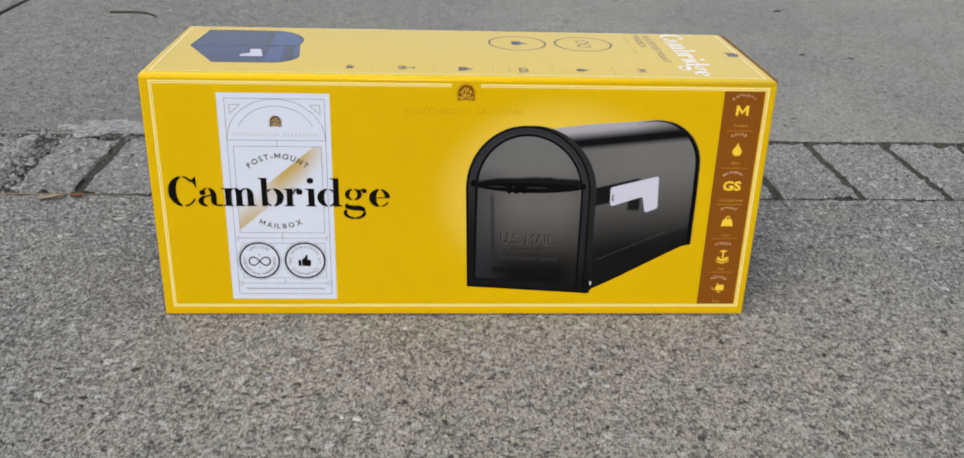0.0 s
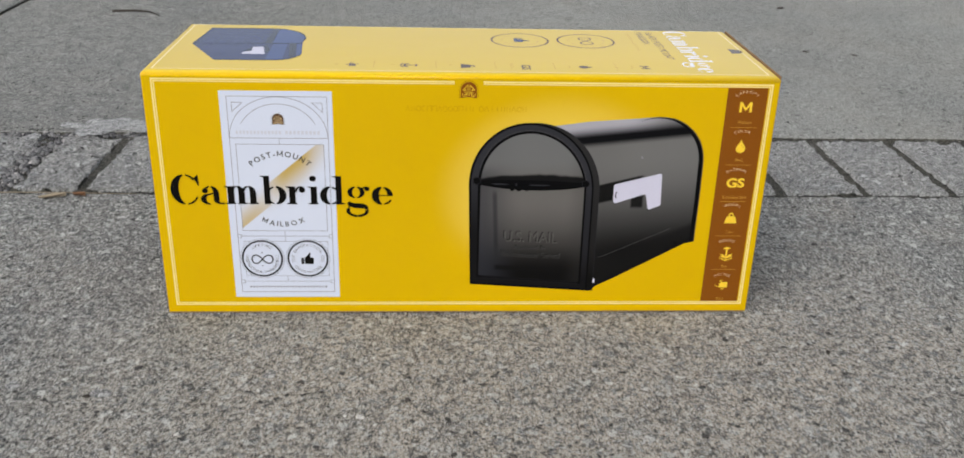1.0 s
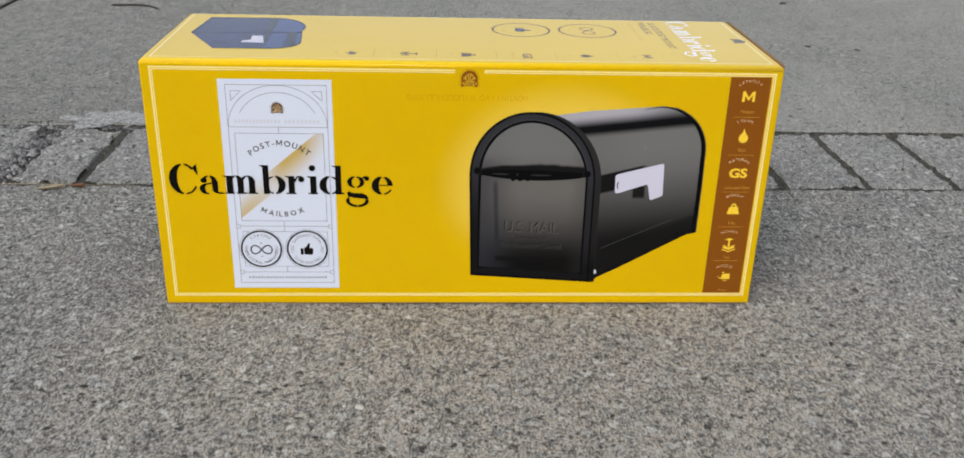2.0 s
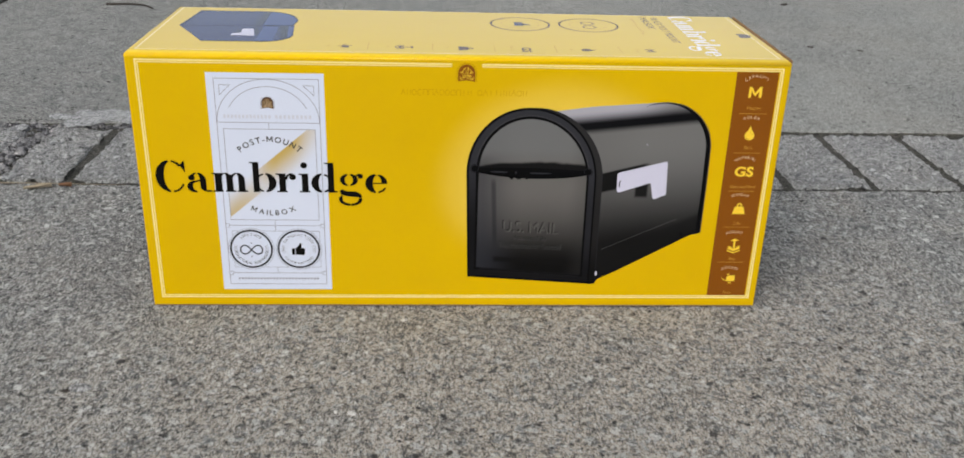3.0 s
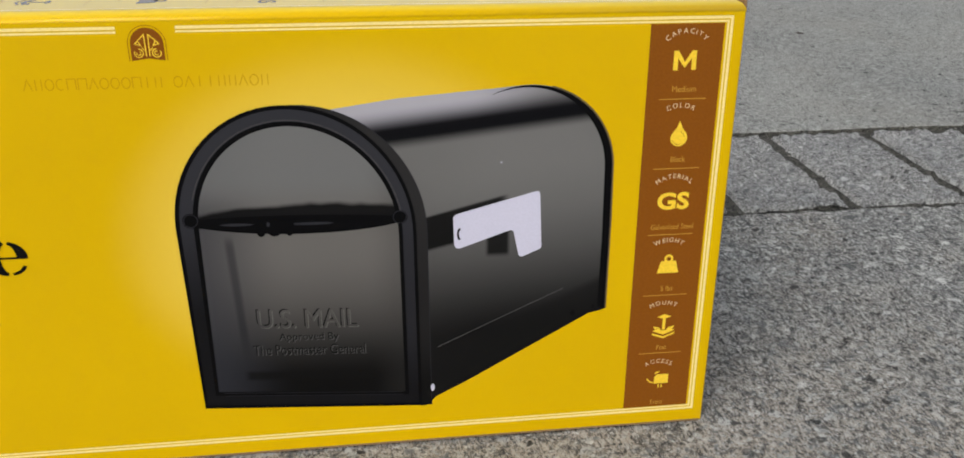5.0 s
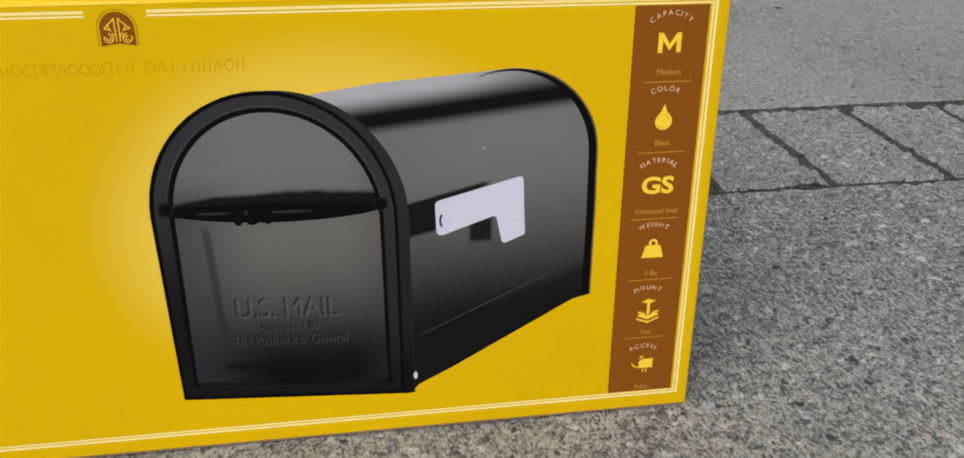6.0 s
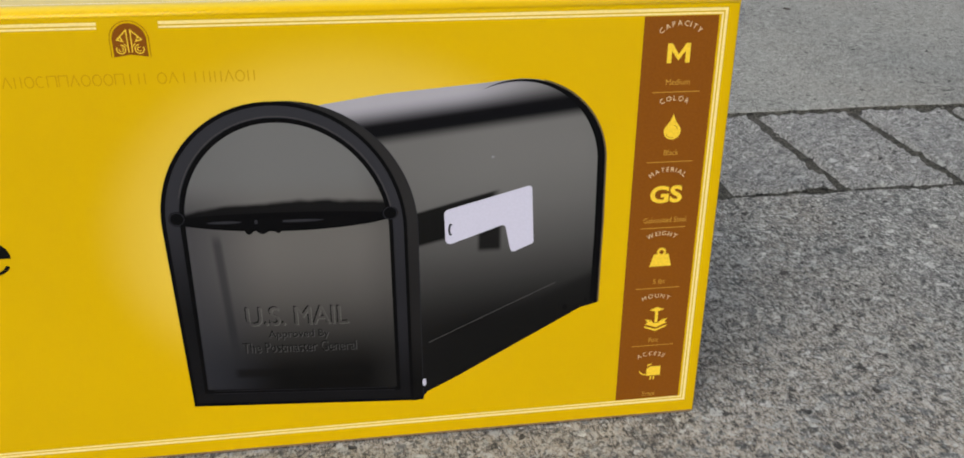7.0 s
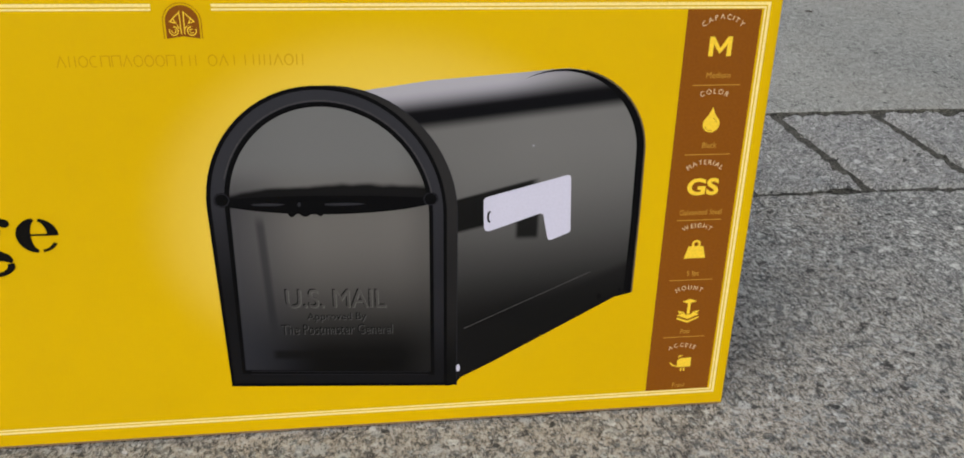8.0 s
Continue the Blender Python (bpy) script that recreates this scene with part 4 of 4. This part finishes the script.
flat("printed_sheen", [[(0.0960, 0.0380), (0.1100, 0.0385), (0.1075, 0.0900), (0.0950, 0.0900)], [(0.1160, 0.0925), (0.1205, 0.0900), (0.1228, 0.0560), (0.1205, 0.0490)]], M_BLUELIGHT, lid_print, 1.5, on_top)
flat("printed_seam", line([(0.0240, 0.0894), (0.0860, 0.0916), (0.1195, 0.0940)], 0.0012), M_BLUEDARK, lid_print, 2.5, on_top)
flat("printed_flag", [[(0.0732, 0.0550), (0.0930, 0.0545), (0.0880, 0.0797), (0.0788, 0.0791), (0.0800, 0.0652), (0.0735, 0.0615)]], M_FLAG, lid_print, 3, on_top)
flat("printed_flag_shade", [[(0.0735, 0.0620), (0.0800, 0.0655), (0.0785, 0.0800), (0.0750, 0.0700)], [(0.0930, 0.0590), (0.0960, 0.0640), (0.0905, 0.0860), (0.0860, 0.0850), (0.0885, 0.0800)]], M_BLUEDARK, lid_print, 2.2, on_top)
flat("printed_outline", line([(0.0245, 0.0900), (0.0293, 0.1488), (0.0875, 0.1493)] + arc_points(0.0880, 0.1090, 0.0327, 0.0402, 88, 0, 10), 0.0014), M_BLUEDARK, lid_print, 3.5, on_top)
flat("printed_outline", line([(0.0537, 0.0352), (0.1020, 0.0358)] + arc_points(0.1020, 0.0580, 0.0218, 0.0222, -88, -10, 8), 0.0012), M_BLUEDARK, lid_print, 3.5, on_top)
for cx in (0.3185, 0.3805):
    seal = flat("lid_seal", toothed_ring(cx, 0.1170, 0.0262, 0.0014, 44), M_UMBER, box, 1, on_top)
    flat("lid_seal_ring", ring(cx, 0.1170, 0.0170, 0.0003, 40), M_SMALL, seal, 1, on_top)
flat("lid_sign", spun(thumb(0, 0, 0.0072), 0.3185, 0.1170), M_BLUE, box, 1, on_top)
flat("lid_sign", spun(infinity(0, 0, 0.0130, 0.0013), 0.3805, 0.1170), M_UMBER, box, 1, on_top)
flat("lid_word", spun(word("BLACK POST MOUNT", 0.049, 0, 0.098, 0.0066), 0.4440, 0.1530), M_UMBER, box, 1, on_top)
flat("lid_word", spun(word("MAILBOX", 0.022, 0, 0.046, 0.0066), 0.4340, 0.1530), M_UMBER, box, 1, on_top)
flat("lid_bar", spun(dashes(0, 0.066, 0, 0.0028, 0.0022, rng), 0.4240, 0.1490), M_BRAND, box, 1, on_top)
for make, x, wide in TITLE:
    flat("lid_title_letter", spun(title_letter(make, x, wide, 0.79), 0.4620, 0.1610), M_SILVER, box, 1, on_top, stagger=0.04)
emblem_lid = flat("lid_emblem", spun([badge(0, 0, 0.0150, 0.0120)], 0.5080, 0.0850), M_UMBER, box, 1, on_top)
flat("lid_icon", spun(word("M", 0, 0, 0.0090, 0.0080, 0.03), 0.4140, 0.0260), M_UMBER, box, 1, on_top)
flat("lid_icon", spun(drop_icon(0, 0, 0.0125), 0.3610, 0.0250), M_UMBER, box, 1, on_top)
flat("lid_icon", spun(word("GS", 0, 0, 0.0150, 0.0080, 0.03), 0.3120, 0.0225), M_UMBER, box, 1, on_top)
flat("lid_icon", spun(weight_icon(0, 0, 0.0120), 0.2610, 0.0240), M_UMBER, box, 1, on_top)
flat("lid_icon", spun(mount_icon(0, 0, 0.0150), 0.2100, 0.0250), M_UMBER, box, 1, on_top)
flat("lid_icon", spun(mailbox_icon(0, 0, 0.0110), 0.1640, 0.0260), M_UMBER, box, 1, on_top)
for x in (0.1880, 0.2400, 0.2900, 0.3400, 0.3930):
    flat("lid_divider", [rect(x, 0.0160, x + 0.0004, 0.0380)], M_BRAND, box, 1, on_top)
for x, w in ((0.1560, 0.006), (0.2030, 0.005), (0.2520, 0.006), (0.3030, 0.018), (0.3520, 0.007), (0.4060, 0.010)):
    flat("lid_bar", spun(dashes(-w / 2, w / 2, 0, 0.0026, 0.0018, rng), x, 0.0260), M_BRAND, box, 1, on_top)


# ---- ground ----
def value_noise(x, y, cell, seed):
    """Smooth lattice noise, -1 to 1."""
    gx, gy = np.floor(x / cell).astype(np.int64), np.floor(y / cell).astype(np.int64)
    fx, fy = x / cell - gx, y / cell - gy
    fx, fy = fx * fx * (3 - 2 * fx), fy * fy * (3 - 2 * fy)

    def corner(i, j):
        h = (i * 374761393 + j * 668265263 + seed * 974634777) & 0xFFFFFFFF
        h = ((h ^ (h >> 13)) * 1274126177) & 0xFFFFFFFF
        return ((h ^ (h >> 16)) & 0xFFFF) / 32767.5 - 1.0

    a = corner(gx, gy) * (1 - fx) + corner(gx + 1, gy) * fx
    b = corner(gx, gy + 1) * (1 - fx) + corner(gx + 1, gy + 1) * fx
    return a * (1 - fy) + b * fy


def rough_height(x, y, seed, fine=1.0):
    """Worn concrete: fine aggregate, shallow waves, pits."""
    h = 0.00070 * fine * value_noise(x, y, 0.0045, seed) + 0.00060 * fine * value_noise(x, y, 0.011, seed + 1) + 0.0006 * value_noise(x, y, 0.05, seed + 2)
    pits = np.clip(value_noise(x, y, 0.008, seed + 3) - 0.62, 0, 1) * np.clip(value_noise(x, y, 0.09, seed + 4) + 0.4, 0, 1)
    return h - 0.006 * fine * pits - 0.0008


def span(*pieces):
    """Rising coordinates from stretches (from, to, step)."""
    return np.unique(np.round(np.concatenate([np.linspace(a, b, max(2, int(round((b - a) / s)) + 1)) for a, b, s in pieces]), 5))


def rough_slab(name, xs, ys, material, seed, label, edges, parent=None, fine=1.0, deep=0.03, worn=0.005):
    """A slab whose top is a rough sheet; edges are the (x0, x1, y0, y1) at which it is worn round and turned down."""
    gx, gy = np.meshgrid(xs, ys)
    z = rough_height(gx, gy, seed, fine)
    x0, x1, y0, y1 = edges
    d = np.minimum(np.minimum(gx - x0, x1 - gx), np.minimum(gy - y0, y1 - gy))
    wear = 0.0032 + 0.003 * value_noise(gx, gy, 0.03, seed + 9)
    z = z - worn * np.clip(1 - d / np.maximum(wear, 0.002), 0, 1) ** 2
    nx, ny = len(xs), len(ys)
    verts = np.stack([gx.ravel(), gy.ravel(), z.ravel()], 1)
    i = np.arange(nx * ny).reshape(ny, nx)
    faces = np.stack([i[:-1, :-1].ravel(), i[:-1, 1:].ravel(), i[1:, 1:].ravel(), i[1:, :-1].ravel()], 1)
    loop = np.concatenate([i[0, :], i[1:, -1], i[-1, -2::-1], i[-2:0:-1, 0]])
    low = verts[loop].copy()
    low[:, 2] = -deep
    n = len(verts)
    k = np.arange(len(loop))
    k2 = np.roll(k, -1)
    skirt = np.stack([loop[k2], loop[k], n + k, n + k2], 1)
    return mesh_object(name, np.concatenate([verts, low]).tolist(), np.concatenate([faces, skirt]).tolist(), material, parent, label, True, M_SAND, len(faces))


ground = mesh_object("ground", [(-250, -250, -0.0056), (250, -250, -0.0056), (250, 250, -0.0056), (-250, 250, -0.0056)], [(0, 1, 2, 3)], M_SAND)
tagged(ground, "dark dirt and sand bed under the pavement", "ground", kind="structure")

NEAR_EDGE, FAR_EDGE, CROSS = 0.2790, 0.4920, -0.6470
slab = rough_slab("pavement_front", span((-240, -30, 15), (-30, -1, 1.5), (-1, -0.45, 0.02), (-0.45, 1.05, 0.0022), (1.05, 1.6, 0.02), (1.6, 30, 1.5), (30, 240, 15)),
                  span((-240, -30, 15), (-30, -1, 1.5), (-1, -0.33, 0.02), (-0.33, NEAR_EDGE, 0.0022)), M_SLAB, 3, "", (-240, 240, -240, NEAR_EDGE))
tagged(slab, "worn grey concrete slab with exposed aggregate", "pavement", kind="structure")
far_right = rough_slab("pavement_back", span((CROSS + 0.006, 1.6, 0.005), (1.6, 30, 1.2), (30, 240, 15)), span((FAR_EDGE, 1.45, 0.005), (1.45, 30, 1.2), (30, 240, 15)), M_FAR, 23, "", (CROSS + 0.006, 240, FAR_EDGE, 240), fine=0.7, worn=0.001)
tagged(far_right, "smooth worn grey concrete slab beyond the paver course", "pavement", kind="structure")
far_left = rough_slab("pavement_side", span((-240, -30, 15), (-30, -1.2, 1.2), (-1.2, CROSS - 0.006, 0.01)), span((FAR_EDGE, 1.45, 0.01), (1.45, 30, 1.2), (30, 240, 15)), M_FAR, 43, "", (-240, CROSS - 0.006, FAR_EDGE, 240), fine=0.7, worn=0.001)
tagged(far_left, "smooth grey concrete slab beyond a straight joint", "pavement", kind="structure")

# ---- paver course ----
course = new("paver_course")
tagged(course, "row of worn grey pavers with dark dirt joints", "pavers", kind="structure")


def paver(x0, x1, seed, chip=1.0, sink=0.0):
    """One paver: rough top, rounded and chipped arrises."""
    y0, y1 = NEAR_EDGE + 0.0100, FAR_EDGE - 0.0125
    xs, ys = np.linspace(x0, x1, 46), np.linspace(y0, y1, 88)
    gx, gy = np.meshgrid(xs, ys)
    jog = 0.0022 * chip
    ex = np.minimum(gx - x0, x1 - gx) + jog * value_noise(gx, gy, 0.018, seed)
    ey = np.minimum(gy - y0, y1 - gy) + jog * value_noise(gx, gy, 0.018, seed + 1)
    d = np.minimum(ex, ey)
    z = rough_height(gx, gy, seed + 5, 2.1) - sink - 0.008 * np.clip(1 - d / 0.0034, 0, 1.4) ** 2
    hollow = z - 0.008 * chip * np.clip(value_noise(gx, gy, 0.026, seed + 8) - 0.38, 0, 1)
    z = np.where(d > 0.004, np.maximum(hollow, -0.0042 + 0.0008 * value_noise(gx, gy, 0.006, seed + 12)), np.minimum(z, hollow))
    nx, ny = len(xs), len(ys)
    verts = np.stack([gx.ravel(), gy.ravel(), z.ravel()], 1)
    i = np.arange(nx * ny).reshape(ny, nx)
    faces = np.stack([i[:-1, :-1].ravel(), i[:-1, 1:].ravel(), i[1:, 1:].ravel(), i[1:, :-1].ravel()], 1)
    loop = np.concatenate([i[0, :], i[1:, -1], i[-1, -2::-1], i[-2:0:-1, 0]])
    low = verts[loop].copy()
    low[:, 2] = -0.03
    k = np.arange(len(loop))
    skirt = np.stack([loop[np.roll(k, -1)], loop[k], len(verts) + k, len(verts) + np.roll(k, -1)], 1)
    return mesh_object("paver", np.concatenate([verts, low]).tolist(), np.concatenate([faces, skirt]).tolist(), M_PAVER, course, "", True, M_SAND, len(faces))


joints = [-0.620, -0.505, -0.390, -0.272, -0.177, -0.072, 0.034, 0.140, 0.246, 0.352, 0.457, 0.562, 0.668, 0.773, 0.884, 0.992, 1.100, 1.208, 1.316]
for n_, (a, b) in enumerate(zip(joints, joints[1:])):
    broken = a in (-0.390, -0.272)
    gap_a = 0.014 if a == -0.272 else 0.0054
    gap_b = 0.012 if b == -0.272 else 0.0054
    paver(a + gap_a, b - gap_b, 100 + 17 * n_, 2.6 if broken else 2.0 if a < -0.05 else 1.2, 0.0012 if a == -0.390 else 0.0)


# the course runs on to both sides, out of view
plain = paver(1.316 + 0.005, 1.424 - 0.005, 911, 1.0)
for n_ in range(1, 125):
    for base in (n_ * 0.109, -n_ * 0.109 - 1.316 - 0.625 + 0.005):
        twin = new("paver", plain.data)
        twin.parent = course
        twin.location.x = base


# ---- loose grains, gravel, plant litter ----
def grains(name, spots, material, label, category, parent=None):
    """Many small angular stones in one mesh: (x, y, z, radius)."""
    r = random.Random(len(spots))
    verts, faces = [], []
    for x, y, z, s in spots:
        n0 = len(verts)
        turn = r.uniform(0, 6.28)
        k = r.choice((5, 6, 7))
        stretch = r.uniform(0.6, 1.0)
        c, sn = math.cos(turn), math.sin(turn)
        for level, hgt in ((1.0, 0.0), (0.72, 0.55)):
            for j in range(k):
                a = 2 * math.pi * j / k
                q = s * level * r.uniform(0.75, 1.15)
                u, v = q * math.cos(a), q * math.sin(a) * stretch
                verts.append((x + u * c - v * sn, y + u * sn + v * c, z + s * hgt * r.uniform(0.8, 1.1)))
        verts.append((x, y, z + s * 0.72))
        for j in range(k):
            j2 = (j + 1) % k
            faces.append((n0 + j, n0 + j2, n0 + k + j2, n0 + k + j))
            faces.append((n0 + k + j, n0 + k + j2, n0 + 2 * k))
    ob = mesh_object(name, verts, faces, material, parent)
    return tagged(ob, label, category, kind="stuff")


rng = random.Random(11)
spots = []
for _ in range(1500):
    x, y = rng.uniform(-0.5, 1.08), rng.uniform(-0.33, 0.272)
    if -0.004 < x < LENGTH + 0.004 and -0.004 < y < DEPTH + 0.004:
        continue
    s = 0.0008 + 0.0030 * rng.random() ** 5
    spots.append((x, y, -0.0010 - s * 0.45, s))
for _ in range(150):
    x, y = rng.uniform(-0.5, 1.08), rng.uniform(-0.33, 0.272)
    if not (-0.012 < x < LENGTH + 0.012 and -0.012 < y < DEPTH + 0.012):
        spots.append((x, y, -0.0022, 0.0018 + 0.0028 * rng.random() ** 2))
for _ in range(520):
    x, y = rng.uniform(-0.48, 0.16) if rng.random() < 0.72 else rng.uniform(0.1, 1.05), rng.uniform(-0.33, 0.268)
    if not (-0.015 < x < LENGTH + 0.015 and -0.015 < y < DEPTH + 0.015):
        s = 0.0018 + 0.0042 * rng.random() ** 2.5
        spots.append((x, y, -0.0004 - s * 0.70, s))
grains("aggregate", spots, M_GRAIN, "exposed pale and dark aggregate grains in the concrete", "gravel")
spots = []
for _ in range(760):
    y = rng.uniform(0.290, 0.500)
    x = -0.272 + rng.gauss(0, 0.010) + (0.02 * math.sin(y * 30) if y > 0.4 else 0) - 0.055 * max(0.0, 0.40 - y)
    spots.append((x, y, -0.0070 + rng.uniform(0, 0.004), 0.0012 + 0.0045 * rng.random() ** 3))
for _ in range(260):
    x, y = rng.uniform(-0.42, -0.27), rng.uniform(0.40, 0.488)
    spots.append((x, y, -0.0065 + rng.uniform(0, 0.003), 0.0012 + 0.003 * rng.random() ** 2))
for _ in range(900):
    x, y = rng.uniform(-0.60, -0.02), FAR_EDGE - 0.0065 + rng.gauss(0, 0.0030)
    spots.append((x, y, -0.0062 + rng.uniform(0, 0.0035), 0.0012 + 0.0036 * rng.random() ** 2))
grains("gravel", spots, M_GRAVEL, "crumbled grey gravel filling a broken joint", "gravel")
spots = []
for j in joints:
    for _ in range(16):
        spots.append((j + rng.gauss(0, 0.0022), rng.uniform(0.288, 0.486), -0.0066 + rng.uniform(0, 0.001), 0.0008 + 0.0018 * rng.random()))
for edge in (NEAR_EDGE + 0.003, FAR_EDGE - 0.003):
    for _ in range(240):
        spots.append((rng.uniform(-0.6, 1.3), edge + rng.gauss(0, 0.0016), -0.0066 + rng.uniform(0, 0.0014), 0.0007 + 0.0017 * rng.random()))
for _ in range(700):
    x, y = rng.uniform(-0.62, -0.04), FAR_EDGE + 0.006 + 0.30 * rng.random() ** 2.2
    s_ = 0.0010 + 0.0028 * rng.random() ** 2
    spots.append((x, y, -0.0008 - s_ * 0.5, s_))
grains("joint_grit", spots, M_GRIT, "grit lodged in the paver joints", "gravel")


def chunk(name, x, y, size, flatness, material, label, category, seed, z=0.0):
    """A small irregular lump."""
    bm = bmesh.new()
    bmesh.ops.create_icosphere(bm, subdivisions=3, radius=1.0)
    r = random.Random(seed)
    turn = Matrix.Rotation(r.uniform(0, 6.28), 3, "Z")
    for v in bm.verts:
        k = 1 + 0.28 * noise.noise(v.co * 1.7 + Vector((seed, 0, 0))) + 0.22 * noise.noise(v.co * 4.3 + Vector((0, seed, 0)))
        v.co = turn @ Vector((v.co.x * size * k, v.co.y * size * 0.65 * k, v.co.z * size * flatness * k))
    me = bpy.data.meshes.new(name)
    bm.to_mesh(me)
    bm.free()
    me.materials.append(material)
    ob = new(name, me)
    ob.location = (x, y, z + size * flatness * 0.35 - 0.001)
    return tagged(ob, label, category)


def strand(name, points, radius, material, label, category):
    """A twig or straw: a thin tapered, slightly crooked tube."""
    verts, faces, k = [], [], 6
    for i, p in enumerate(points):
        q = points[min(i + 1, len(points) - 1)] if i < len(points) - 1 else points[i]
        o = points[max(i - 1, 0)]
        way = (Vector(q) - Vector(o)).normalized()
        a = way.cross(Vector((0, 0, 1))).normalized()
        b = a.cross(way)
        r = radius * (1 - 0.6 * i / (len(points) - 1))
        verts += [Vector(p) + r * (math.cos(2 * math.pi * j / k) * a + math.sin(2 * math.pi * j / k) * b) for j in range(k)]
        if i:
            n0 = len(verts) - 2 * k
            faces += [(n0 + j, n0 + (j + 1) % k, n0 + k + (j + 1) % k, n0 + k + j) for j in range(k)]
    faces += [tuple(range(k))[::-1], tuple(range(len(verts) - k, len(verts)))]
    return tagged(mesh_object(name, verts, faces, material, None, "", True), label, category)


def leaf(name, x, y, length, width, turn, material, label):
    """A curled dry leaf scrap with a little thickness."""
    bm = bmesh.new()
    rows = []
    for i in range(7):
        t = i / 6
        w = width * math.sin(math.pi * (0.08 + 0.86 * t)) * 0.5
        rows.append([bm.verts.new(((t - 0.5) * length, s * w, 0.0008 + 0.0022 * abs(s) * (1 + t) + 0.0015 * t * t)) for s in (-1, -0.4, 0, 0.4, 1)])
    for a, b in zip(rows, rows[1:]):
        for j in range(4):
            bm.faces.new((a[j], b[j], b[j + 1], a[j + 1]))
    geom = bmesh.ops.extrude_face_region(bm, geom=list(bm.faces))
    for v in geom["geom"]:
        if isinstance(v, bmesh.types.BMVert):
            v.co.z -= 0.0004
    bmesh.ops.recalc_face_normals(bm, faces=list(bm.faces))
    me = bpy.data.meshes.new(name)
    bm.to_mesh(me)
    bm.free()
    me.materials.append(material)
    ob = new(name, me)
    ob.matrix_basis = pose(x, y, -0.0006, 0, 0, turn)
    return tagged(ob, label, "leaf")


strand("straw", [(-0.300, 0.2735, 0.0006), (-0.24, 0.2755, 0.0010), (-0.18, 0.2745, 0.0008), (-0.105, 0.2720, 0.0008)], 0.0007, M_STRAW, "thin dry tan straw lying along the paver joint", "straw")
leaf("dry_leaf", -0.198, 0.262, 0.030, 0.007, 8, M_STRAW, "small tan dry leaf blade on the concrete")
leaf("dry_leaf", -0.170, 0.268, 0.018, 0.006, -20, M_LEAF, "small reddish brown dry leaf scrap on the concrete")
strand("twig", [(-0.432, 1.247, 0.0015), (-0.387, 1.252, 0.002), (-0.353, 1.243, 0.0018), (-0.327, 1.212, 0.0012)], 0.0028, M_TWIG, "thin dark crooked twig on the concrete", "twig")
# last two are dark lumps added for the shade in a pit and a notch
for x, y, size, seed in ((1.043, 1.390, 0.011, 5), (0.952, 0.985, 0.008, 6), (1.039, 0.963, 0.007, 7), (0.582, -0.069, 0.0032, 8), (-0.031, -0.127, 0.0035, 9)):
    chunk("dark_spot", x, y, size, 0.22, M_TWIG, "small dark lump on concrete: leaf scrap at the back, shaded hollow at the front", "leaf", seed)
for x, y, size, seed in ((-0.022, -0.124, 0.0085, 15), (-0.093, -0.112, 0.007, 16), (0.105, -0.100, 0.0055, 17)):
    chunk("stone_chip", x, y, size, 0.22, M_CHIP, "pale flat stone chip set in the concrete", "stone", seed)
for x, y, size, seed in ((-0.218, 0.510, 0.040, 21), (-0.262, 0.517, 0.018, 22), (-0.172, 0.516, 0.034, 23), (-0.240, 0.535, 0.015, 24), (-0.196, 0.537, 0.020, 25), (-0.300, 0.470, 0.014, 26)):
    chunk("mortar_patch", x, y, size, 0.06, M_CHIP, "crusty pale mortar smear at the slab edge", "mortar", seed)
